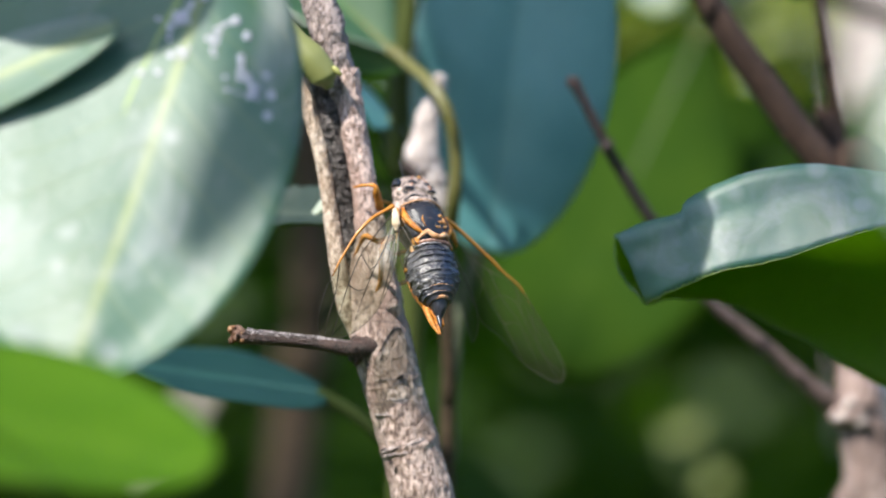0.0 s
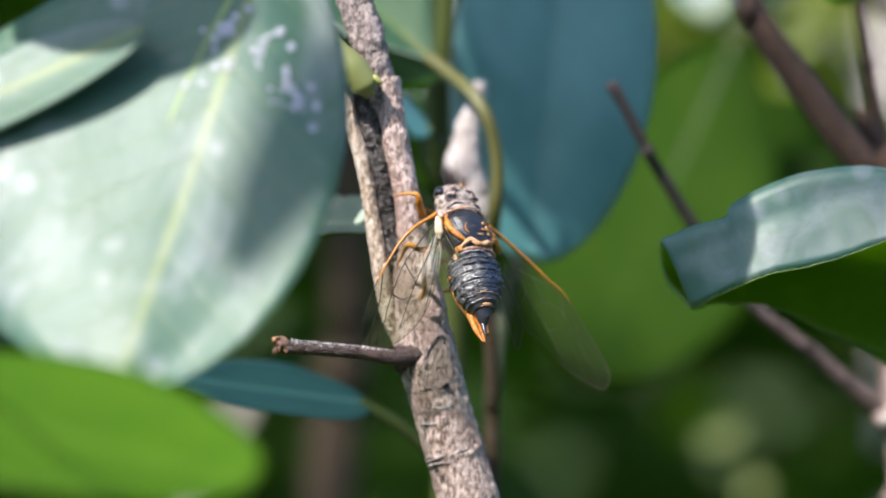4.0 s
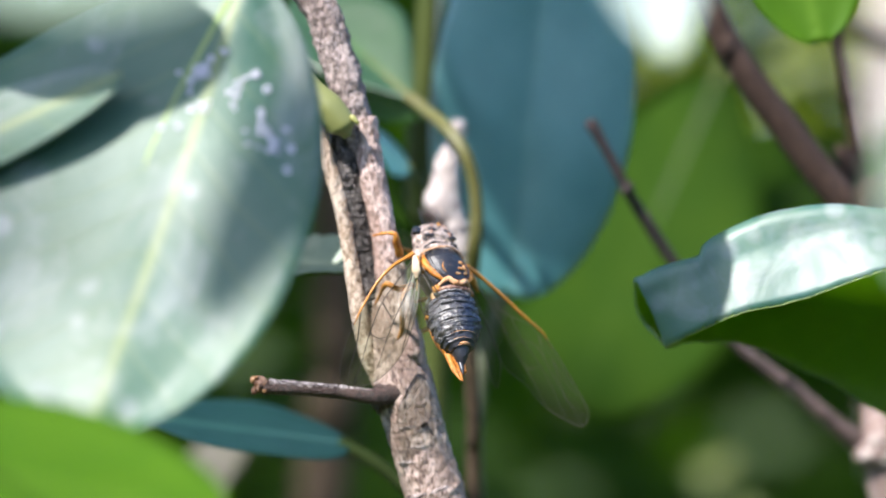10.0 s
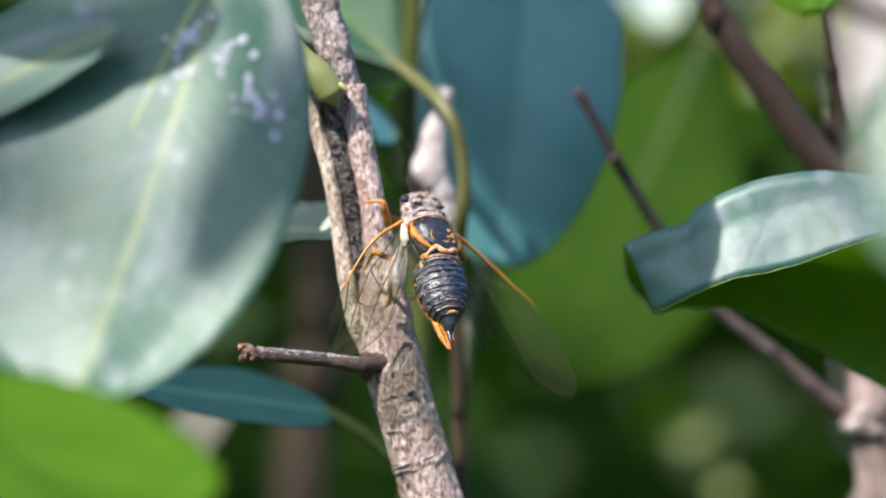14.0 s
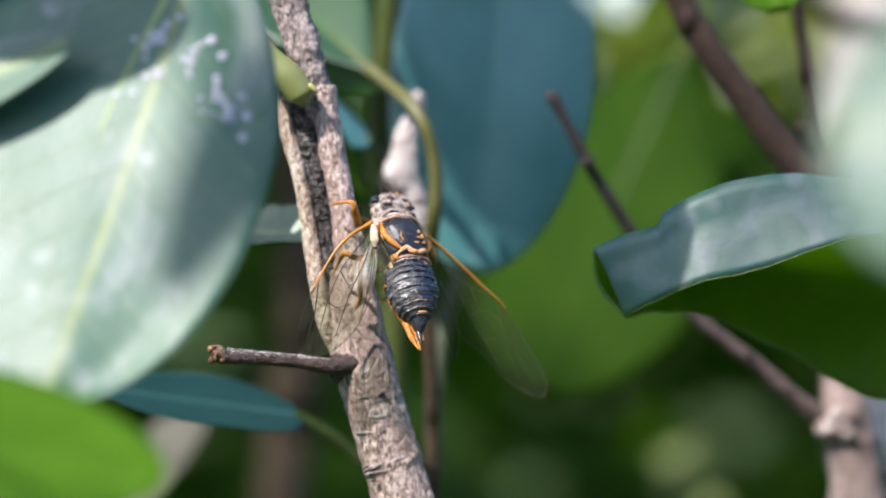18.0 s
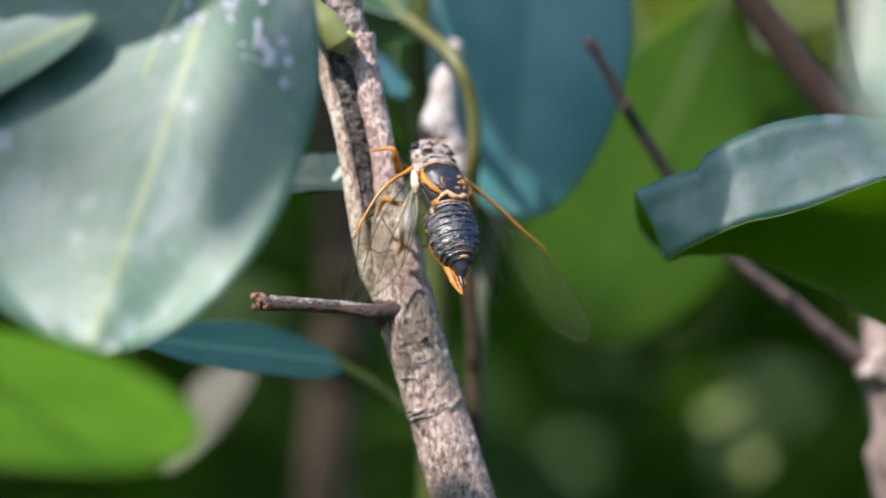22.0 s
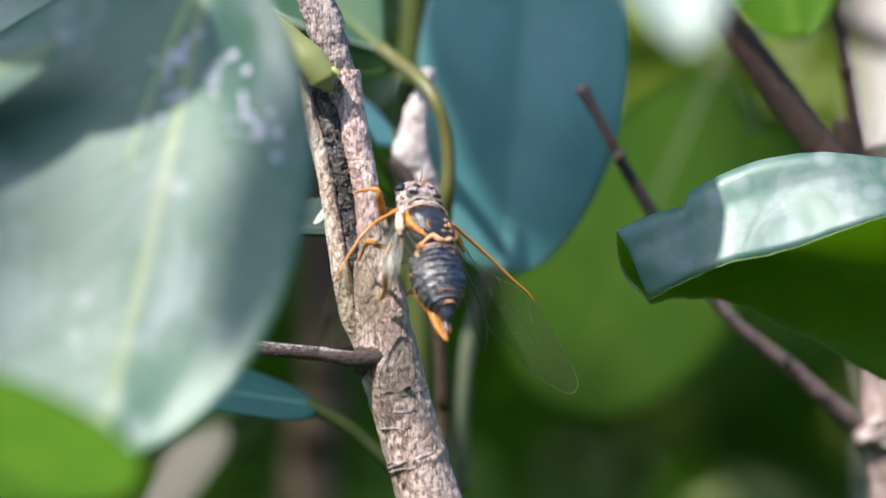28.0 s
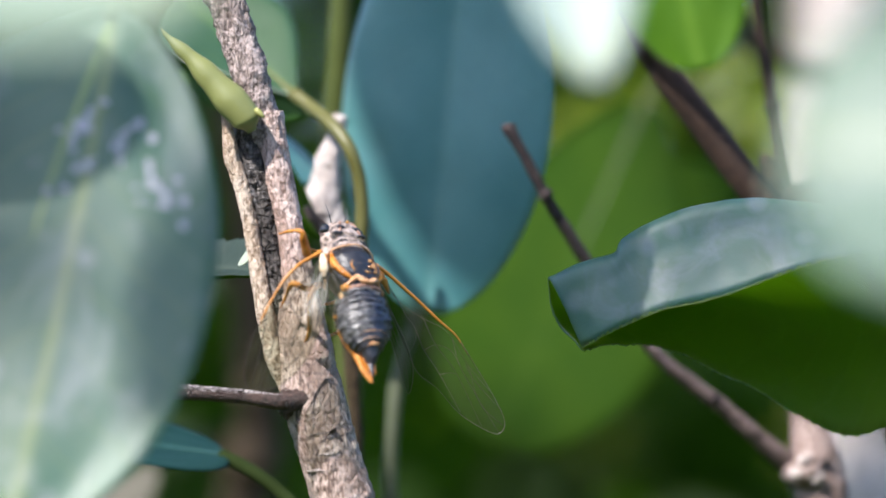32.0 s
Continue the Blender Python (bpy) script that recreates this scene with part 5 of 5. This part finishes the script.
    wing([(0.0005, -0.0010, 1.4045), (0.0043, 0.0012, 1.4019), (0.0104, 0.0036, 1.3962), (0.0132, 0.0048, 1.3937), (0.0159, 0.0060, 1.3895), (0.0196, 0.0078, 1.3831), (0.0211, 0.0084, 1.3794), (0.0199, 0.0084, 1.3775), (0.0165, 0.0078, 1.3790), (0.0133, 0.0066, 1.3813), (0.0101, 0.0054, 1.3851), (0.0071, 0.0042, 1.3875), (0.0053, 0.0030, 1.3910), (0.0031, 0.0012, 1.3961), (0.0016, 0.0000, 1.4004), (0.0005, -0.0010, 1.4045)],
         [[(0.0010, -0.0010, 1.4033), (0.0042, 0.0012, 1.3990), (0.0079, 0.0024, 1.3965), (0.0109, 0.0036, 1.3950), (0.0126, 0.0048, 1.3932), (0.0152, 0.0060, 1.3888), (0.0186, 0.0072, 1.3846)],
          [(0.0014, -0.0010, 1.4028), (0.0029, 0.0000, 1.4009), (0.0052, 0.0012, 1.3969), (0.0067, 0.0024, 1.3946), (0.0063, 0.0024, 1.3923), (0.0054, 0.0030, 1.3910)],
          [(0.0012, -0.0010, 1.4026), (0.0021, 0.0000, 1.3995), (0.0042, 0.0018, 1.3942), (0.0057, 0.0030, 1.3906)],
          [(0.0067, 0.0024, 1.3946), (0.0080, 0.0036, 1.3913), (0.0105, 0.0048, 1.3874), (0.0138, 0.0066, 1.3812)],
          [(0.0079, 0.0024, 1.3965), (0.0099, 0.0042, 1.3922), (0.0133, 0.0060, 1.3874), (0.0172, 0.0078, 1.3789)],
          [(0.0126, 0.0048, 1.3932), (0.0138, 0.0054, 1.3888), (0.0167, 0.0072, 1.3835), (0.0200, 0.0084, 1.3779)],
          [(0.0080, 0.0036, 1.3913), (0.0099, 0.0042, 1.3922), (0.0123, 0.0048, 1.3913), (0.0138, 0.0054, 1.3888)],
          [(0.0105, 0.0048, 1.3874), (0.0123, 0.0054, 1.3876), (0.0133, 0.0060, 1.3874)],
          [(0.0152, 0.0060, 1.3888), (0.0171, 0.0072, 1.3825), (0.0207, 0.0084, 1.3790)],
          [(0.0147, 0.0060, 1.3888), (0.0163, 0.0066, 1.3862), (0.0195, 0.0078, 1.3825)]],
         [(0.0003, -0.0020, 1.4051), (0.0024, 0.0000, 1.4036), (0.0071, 0.0024, 1.3994), (0.0104, 0.0036, 1.3962), (0.0132, 0.0048, 1.3937), (0.0152, 0.0060, 1.3906)], "clear spread forewing with fine veins", AMBER, PALEVEIN, 0.00005)
    wing([(0.0006, -0.0010, 1.4028), (0.0019, 0.0000, 1.3990), (0.0042, 0.0012, 1.3947), (0.0059, 0.0024, 1.3899), (0.0061, 0.0030, 1.3866), (0.0053, 0.0036, 1.3843), (0.0042, 0.0030, 1.3875), (0.0031, 0.0018, 1.3914), (0.0016, 0.0006, 1.3962), (0.0008, -0.0010, 1.4000), (0.0006, -0.0010, 1.4028)],
         [[(0.0008, -0.0010, 1.4019), (0.0028, 0.0012, 1.3952), (0.0048, 0.0030, 1.3894), (0.0055, 0.0036, 1.3846)], [(0.0010, -0.0010, 1.4000), (0.0023, 0.0006, 1.3952), (0.0038, 0.0024, 1.3904), (0.0051, 0.0036, 1.3851)]],
         [(0.0005, -0.0020, 1.4045), (0.0012, -0.0010, 1.4030), (0.0018, 0.0000, 1.4015)], "clear hindwing tucked under the forewing", AMBER, PALEVEIN, 0.00005)
    wing([(-0.0083, -0.0090, 1.4070), (-0.0119, -0.0120, 1.4050), (-0.0145, -0.0130, 1.4022), (-0.0171, -0.0140, 1.3978), (-0.0192, -0.0140, 1.3935), (-0.0204, -0.0140, 1.3892), (-0.0203, -0.0130, 1.3860), (-0.0179, -0.0130, 1.3853), (-0.0146, -0.0130, 1.3862), (-0.0108, -0.0140, 1.3899), (-0.0084, -0.0140, 1.3955), (-0.0074, -0.0120, 1.4010), (-0.0078, -0.0100, 1.4048), (-0.0083, -0.0090, 1.4070)],
         [[(-0.0083, -0.0100, 1.4062), (-0.0108, -0.0120, 1.4029), (-0.0135, -0.0140, 1.3992), (-0.0156, -0.0150, 1.3941), (-0.0168, -0.0140, 1.3899), (-0.0183, -0.0130, 1.3855)],
          [(-0.0081, -0.0100, 1.4057), (-0.0094, -0.0130, 1.4010), (-0.0111, -0.0150, 1.3973), (-0.0126, -0.0150, 1.3936), (-0.0145, -0.0140, 1.3881)],
          [(-0.0080, -0.0100, 1.4052), (-0.0083, -0.0130, 1.4001), (-0.0091, -0.0140, 1.3955), (-0.0104, -0.0140, 1.3908)],
          [(-0.0135, -0.0140, 1.3992), (-0.0121, -0.0150, 1.3969), (-0.0111, -0.0150, 1.3973)], [(-0.0156, -0.0150, 1.3941), (-0.0140, -0.0150, 1.3932), (-0.0126, -0.0150, 1.3936)],
          [(-0.0171, -0.0140, 1.3974), (-0.0177, -0.0140, 1.3927), (-0.0190, -0.0140, 1.3881), (-0.0194, -0.0130, 1.3858)]],
         [(-0.0083, -0.0090, 1.4072), (-0.0098, -0.0100, 1.4063), (-0.0119, -0.0120, 1.4050), (-0.0145, -0.0130, 1.4022), (-0.0171, -0.0140, 1.3978), (-0.0182, -0.0140, 1.3955)], "clear forewing laid over the twig", AMBER)
    wing([(-0.0072, -0.0110, 1.4051), (-0.0074, -0.0130, 1.4010), (-0.0067, -0.0140, 1.3973), (-0.0050, -0.0140, 1.3949), (-0.0020, -0.0140, 1.3958), (-0.0040, -0.0140, 1.4001), (-0.0061, -0.0130, 1.4038), (-0.0072, -0.0110, 1.4051)],
         [[(-0.0068, -0.0120, 1.4038), (-0.0047, -0.0140, 1.4001), (-0.0016, -0.0140, 1.3963)]],
         [(-0.0080, -0.0080, 1.4066), (-0.0076, -0.0100, 1.4048), (-0.0078, -0.0120, 1.4010)], "clear hindwing over the abdomen", DULL)
    return ob


build_cicada()


# ---------------------------------------------------------------- foliage behind and overhead
def leaf_cloud(name, spots, size, material, label, seed):
    """Many small pointed leaves as one body of foliage. spots: place of each leaf."""
    rng = random.Random(seed)
    bm = bmesh.new()
    for p in spots:
        L = size * rng.uniform(0.7, 1.25)
        W = L * rng.uniform(0.42, 0.6)
        q = Euler((rng.uniform(-1.0, 1.0), rng.uniform(-0.9, 0.9), rng.uniform(0, 6.28))).to_matrix().to_4x4()
        q = Matrix.Translation(p) @ q
        rows = blade_rows(L, W, 0.1, 0.25, n=6, m=4, seed=rng.random() * 50)
        vs = [[bm.verts.new(q @ Vector((x, y - L / 2, z))) for x, y, z in r] for r in rows]
        for a, b in zip(vs, vs[1:]):
            for j in range(4):
                bm.faces.new((a[j], a[j + 1], b[j + 1], b[j]))
    ob = part(name, bm, material, None)
    return tagged(ob, label, "foliage", kind="stuff")


def shade_leaf_material(name, a, b, through, thin=0.35):
    m = Mat(name, 0.7, 0.1)
    geo = m.t.nodes.new("ShaderNodeNewGeometry").outputs["Random Per Island"]
    col = m.mix(geo, a, b)
    m.colour(m.mix(m.math("MULTIPLY", m.noise(m.coords(), 60.0, 4.0), 0.5), col, a))
    tr = m.node("ShaderNodeBsdfTranslucent", Color=through)
    sh = m.t.nodes.new("ShaderNodeMixShader")
    sh.inputs[0].default_value = thin
    m.t.links.new(m.p.outputs[0], sh.inputs[1])
    m.t.links.new(tr, sh.inputs[2])
    m.t.links.new(sh.outputs[0], m.out.inputs[0])
    return m.m


# the near-black end stands in for deep shade among the leaves
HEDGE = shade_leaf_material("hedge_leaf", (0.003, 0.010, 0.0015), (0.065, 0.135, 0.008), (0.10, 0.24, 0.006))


GLINT = plain_material("glint_leaf", (0.11, 0.145, 0.035), (0.17, 0.19, 0.065), 0.4, 300.0)
# far brighter than other leaves: sunlight put into the colour
BRIGHT = shade_leaf_material("sun_toned_leaf", (0.20, 0.26, 0.03), (0.40, 0.44, 0.10), (0.4, 0.55, 0.04))


# pale leaves put in for sun glints; they show as pale discs through the gaps in the leaves
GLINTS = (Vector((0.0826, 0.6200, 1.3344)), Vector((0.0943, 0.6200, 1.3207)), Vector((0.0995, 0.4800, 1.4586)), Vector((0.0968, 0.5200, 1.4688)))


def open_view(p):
    """True where a leaf would hide none of the glint leaves from the camera."""
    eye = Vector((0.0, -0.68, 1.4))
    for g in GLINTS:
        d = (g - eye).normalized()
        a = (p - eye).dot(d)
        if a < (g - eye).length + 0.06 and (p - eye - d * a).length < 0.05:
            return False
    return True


def lit_gap(p):
    """True under the gaps left in the added crown, on the level of the twig."""
    if math.hypot(p.x - 0.26, p.y - 1.36) < 0.16:
        return True
    return any((g - SUN * ((g.z - 1.4) / SUN.z) - p).length < 0.09 for g in GLINTS)


def build_foliage():
    rng = random.Random(5)
    spots = []
    for _ in range(900):
        p = Vector((rng.uniform(-0.55, 0.55), rng.uniform(0.45, 1.2), rng.uniform(0.9, 1.9)))
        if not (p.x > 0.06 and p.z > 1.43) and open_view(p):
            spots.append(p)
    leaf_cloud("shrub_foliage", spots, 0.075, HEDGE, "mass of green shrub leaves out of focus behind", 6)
    spots = []
    for _ in range(4600):
        p = Vector((rng.uniform(-1.3, 1.3), rng.uniform(1.6, 3.4), rng.uniform(0.5, 2.5)))
        if not (p.x > 0.13 * p.y / 2.4 and p.x < 0.5 and p.z > 1.4 + 0.045 * p.y / 2.4) or rng.random() < 0.25:
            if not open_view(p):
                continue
            spots.append(p)
    for _ in range(3200):
        p = Vector((rng.uniform(-1.8, 1.8), rng.uniform(3.4, 4.6), rng.uniform(0.2, 2.2)))
        if not (0.14 * p.y / 2.4 < p.x < 0.8 and p.z > 1.4 + 0.045 * p.y / 2.4):
            spots.append(p)
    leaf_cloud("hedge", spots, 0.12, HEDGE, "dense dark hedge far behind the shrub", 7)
    spots = [Vector((rng.uniform(0.2, 1.3), rng.uniform(5.0, 6.2), rng.uniform(1.3, 2.3))) for _ in range(1000)]
    # hedge added behind the camera, out of view, to darken what leaves reflect
    back = []
    for _ in range(5200):
        a = rng.uniform(math.pi * 0.96, math.pi * 2.04)
        r = rng.uniform(2.6, 3.6)
        back.append(Vector((r * math.cos(a), r * math.sin(a), 1.9 * rng.random() ** 0.8)))
    leaf_cloud("hedge", back, 0.2, HEDGE, "unseen dark green hedge added behind the camera to dim reflections", 17)
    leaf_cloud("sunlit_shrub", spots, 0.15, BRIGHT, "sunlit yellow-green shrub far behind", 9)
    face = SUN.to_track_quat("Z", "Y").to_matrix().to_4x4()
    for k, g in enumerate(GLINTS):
        spray = thing("leaf", Matrix.Translation(g) @ face, "small pale leaf put in for a sun glint far behind", "leaf", "sunlit leaves far behind")
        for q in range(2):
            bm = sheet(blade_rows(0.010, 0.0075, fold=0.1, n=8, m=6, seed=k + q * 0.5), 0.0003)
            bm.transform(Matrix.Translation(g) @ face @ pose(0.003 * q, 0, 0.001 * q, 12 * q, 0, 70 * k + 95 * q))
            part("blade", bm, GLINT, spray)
        part("leaf_stalk", tube([g, g + Vector((0.01, 0.02, -0.03)), g + Vector((0.03, 0.05, -0.12))], [0.0004, 0.0005, 0.0008], 10, 6), DIMSTALK, spray)
    # crown added out of view to keep the sun off the background
    spots = []
    for _ in range(2600):
        p = Vector((rng.uniform(-0.75, 0.75), rng.uniform(0.10, 3.6), 1.4))
        if (p.y > 0.30 or (p.x > 0.09 and p.y > 0.11) or (p.x < 0.0 and p.y > 0.19)) and not lit_gap(p):
            spots.append(p + SUN * rng.uniform(2.6, 3.4))
    for _ in range(3200):
        p = Vector((rng.uniform(-0.9, 0.9), rng.uniform(0.42, 3.6), 1.4))
        if not lit_gap(p):
            spots.append(p + SUN * rng.uniform(2.6, 3.4))
    leaf_cloud("added_canopy", spots, 0.09, HEDGE, "unseen leaves added overhead to shade the background", 8)
    ob = thing("tree", Matrix.Translation((0.27, 1.3, 0.0)), "pale sunlit tree trunk far behind, out of focus", "tree")
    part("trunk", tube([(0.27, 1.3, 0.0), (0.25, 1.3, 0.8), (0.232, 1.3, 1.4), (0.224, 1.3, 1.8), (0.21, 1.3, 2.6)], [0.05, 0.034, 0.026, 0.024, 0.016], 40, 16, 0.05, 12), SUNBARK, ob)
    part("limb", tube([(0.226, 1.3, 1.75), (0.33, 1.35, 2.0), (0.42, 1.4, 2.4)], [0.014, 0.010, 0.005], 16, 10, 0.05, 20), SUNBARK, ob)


build_foliage()


# ---------------------------------------------------------------- what moves
def drift(ob, rows):
    """The leaf sways without turning: rows of time and where its tip is; the first row is where it was built."""
    first = Vector(rows[0][1])
    rest = ob.matrix_basis.copy()
    keys = [(t, Matrix.Translation(Vector(p) - first) @ rest) for t, p in rows]
    if rows[-1][0] < 32.0:
        keys.append((32.0, keys[-1][1]))
    walk(ob, keys)


def swing(ob, rows, normal):
    """The leaf swings on its stalk: rows of time, base and tip."""
    walk(ob, [(t, frame_of(a, b, normal)) for t, a, b in rows])


def motions():
    """The wind in the leaves; the added shade leaves also slide to change the sun patches."""
    drift(LEAVES["lime"], [(0, (-0.0300, -0.1700, 1.3730)), (9, (-0.0314, -0.1700, 1.3732)), (13, (-0.0312, -0.1700, 1.3723)), (17, (-0.0315, -0.1700, 1.3726)), (19, (-0.0350, -0.1700, 1.3717)), (22, (-0.0347, -0.1700, 1.3696)), (23, (-0.0341, -0.1700, 1.3702)),
                           (24, (-0.0360, -0.1700, 1.3745)), (28, (-0.0379, -0.1700, 1.3679)), (30, (-0.0391, -0.1700, 1.3698)), (31, (-0.0409, -0.1700, 1.3699)), (32, (-0.0443, -0.1700, 1.3675))])
    drift(LEAVES["right"], [(0, (0.0460, -0.2700, 1.4145)), (6, (0.0473, -0.2700, 1.4140)), (9, (0.0465, -0.2700, 1.4125)), (13, (0.0437, -0.2700, 1.4132)), (19, (0.0449, -0.2700, 1.4121)), (21, (0.0437, -0.2700, 1.4136)), (24, (0.0464, -0.2700, 1.4109)), (28, (0.0473, -0.2700, 1.4052)), (31, (0.0447, -0.2700, 1.4069)), (32, (0.0443, -0.2700, 1.4068))])
    drift(LEAVES["top"], [(0, (0.0241, -0.2050, 1.4301)), (6, (0.0244, -0.2050, 1.4295)), (17, (0.0235, -0.2050, 1.4290)), (19, (0.0234, -0.2050, 1.4283)), (21, (0.0226, -0.2050, 1.4302)), (24, (0.0262, -0.2050, 1.4254)), (28, (0.0274, -0.2050, 1.4177)), (32, (0.0261, -0.2050, 1.4193))])
    drift(LEAVES["left_tip"], [(0, (-0.0496, -0.0805, 1.4325)), (6, (-0.0519, -0.0805, 1.4340)), (9, (-0.0517, -0.0805, 1.4328)), (13, (-0.0501, -0.0805, 1.4352)), (17, (-0.0510, -0.0805, 1.4343)), (19, (-0.0532, -0.0805, 1.4315)), (28, (-0.0560, -0.0805, 1.4278)), (32, (-0.0615, -0.0805, 1.4285))])
    drift(LEAVES["top_left"], [(0, (-0.0217, -0.3000, 1.4349)), (2, (-0.0205, -0.3000, 1.4395)), (5, (-0.0235, -0.3000, 1.4362)), (10, (-0.0224, -0.3000, 1.4363)), (19, (-0.0216, -0.3000, 1.4369)), (28, (-0.0202, -0.3000, 1.4268)), (31, (-0.0204, -0.3000, 1.4277)), (32, (-0.0134, -0.3000, 1.4225))])
    drift(LEAVES["top_green"], [(0, (0.0530, -0.0700, 1.4389)), (19, (0.0534, -0.0700, 1.4381)), (21, (0.0519, -0.0700, 1.4396)), (28, (0.0500, -0.0700, 1.4295)), (32, (0.0475, -0.0700, 1.4307))])
    drift(LEAVES["curled"], [(0, (0.0000, 0, 0.0000)), (1.5, (0.0005, 0, 0.0002)), (4.5, (0.0003, 0, 0.0000)), (6, (0.0001, 0, 0.0000)), (9.5, (-0.0003, 0, -0.0002)), (12, (0.0000, 0, 0.0001)), (13, (0.0004, 0, 0.0003)), (14.5, (-0.0003, 0, 0.0004)), (17, (-0.0002, 0, 0.0000)), (19, (-0.0004, 0, 0.0000)), (20, (-0.0007, 0, 0.0004)), (20.5, (-0.0010, 0, 0.0002)), (21.5, (-0.0005, 0, 0.0003)), (22, (-0.0001, 0, -0.0001)), (22.5, (-0.0012, 0, 0.0008)), (23, (-0.0010, 0, -0.0004)), (24, (-0.0018, 0, -0.0006)), (24.5, (-0.0011, 0, -0.0002)), (26.5, (-0.0012, 0, -0.0014)), (27, (-0.0009, 0, -0.0011)), (27.5, (-0.0006, 0, -0.0007)), (28, (-0.0018, 0, 0.0015)), (28.5, (-0.0013, 0, 0.0003)), (29, (-0.0024, 0, 0.0012)), (29.5, (-0.0008, 0, -0.0008)), (30, (-0.0014, 0, -0.0006)), (30.5, (-0.0013, 0, -0.0004)), (31, (-0.0017, 0, 0.0008)), (31.5, (-0.0016, 0, 0.0000)), (32, (-0.0008, 0, 0.0002))])
    sway = ((0, 0.0, 0.0), (13, 0.0, 0.0), (22, -0.0003, 0.0), (24.5, -0.0008, 0.0006), (26.5, -0.0020, 0.0027), (28, -0.0030, 0.0031), (29, -0.0036, 0.0023), (30, -0.0040, 0.0021), (31, -0.0046, 0.0020), (32, -0.0055, 0.0018))
    for ob, k in ((SWAYING["pale_stem"], 1.0), (LEAVES["arched"], 0.85), (LEAVES["arched_low"], 0.85)):
        drift(ob, [(t, (x * k, 0, z * k)) for t, x, z in sway])
    drift(LEAVES["low"], [(0, (-0.0202, 0.0460, 1.3732)), (19, (-0.0213, 0.0460, 1.3728)), (22, (-0.0220, 0.0460, 1.3730)), (24, (-0.0230, 0.0460, 1.3732)), (28, (-0.0230, 0.0460, 1.3751)), (30, (-0.0248, 0.0460, 1.3743)), (32, (-0.0255, 0.0460, 1.3737))])
    for key, way, rows in (
            ("shade_a", (0.002, 0, -0.0105), ((0, 0), (22, 0), (24, 0.3), (28, 0.7), (30, 1.0), (32, 1.0))),
            ("shade_b", (0.002, 0, -0.0105), ((0, 0), (22, 0), (24, 0.3), (28, 0.7), (30, 1.0), (32, 1.0))),
            ("shade_e", (1, 0, 0), ((0, -0.10), (2.5, -0.10), (4.5, -0.080), (5, -0.070), (6, -0.028), (9.3, -0.030), (10, -0.058), (13.2, -0.056), (14.5, -0.045), (16.5, -0.11), (19.6, -0.10), (20, -0.050), (20.5, -0.034), (21.5, -0.032), (22, -0.048), (22.6, -0.10), (24.5, -0.10),
                                    (26.5, -0.030), (27.2, -0.038), (28, -0.055), (28.7, -0.05), (30.3, -0.060), (31, -0.085), (32, -0.035))),
            ("shade_g", (1, 0, 0), ((0, 0.035), (2.5, 0.035), (5, 0.03), (6, 0.01), (8, 0.015), (9, 0.04), (10, 0.09), (11, 0.09), (11.6, 0.04), (12.6, 0.06), (14.5, 0.04), (17, 0.035), (19, 0.015), (21.5, 0.01), (22.5, 0.03), (23, 0.04), (24, 0.07), (24.5, 0.07),
                                    (26.7, 0.01), (28, 0.06), (31, 0.05), (32, 0.012)))):
        rest = LEAVES[key].matrix_basis.copy()
        walk(LEAVES[key], [(t, Matrix.Translation(Vector(way) * a) @ rest) for t, a in rows])
    up = (-0.12, -0.86, 0.5)
    swing(LEAVES["big"], [(0, (-0.0340, -0.0700, 1.4497), (-0.0538, -0.1040, 1.3825)), (9, (-0.0328, -0.0700, 1.4495), (-0.0544, -0.1030, 1.3815)), (13, (-0.0334, -0.0700, 1.4498), (-0.0547, -0.1030, 1.3823)), (19, (-0.0330, -0.0700, 1.4494), (-0.0549, -0.1010, 1.3798)),
                          (22, (-0.0326, -0.0700, 1.4497), (-0.0555, -0.1000, 1.3779)), (24, (-0.0325, -0.0700, 1.4468), (-0.0518, -0.0970, 1.3732)), (28, (-0.0343, -0.0700, 1.4430), (-0.0496, -0.0950, 1.3672)), (30, (-0.0354, -0.0700, 1.4393), (-0.0504, -0.0940, 1.3629)), (32, (-0.0365, -0.0700, 1.4396), (-0.0513, -0.0940, 1.3630))], up)


motions()
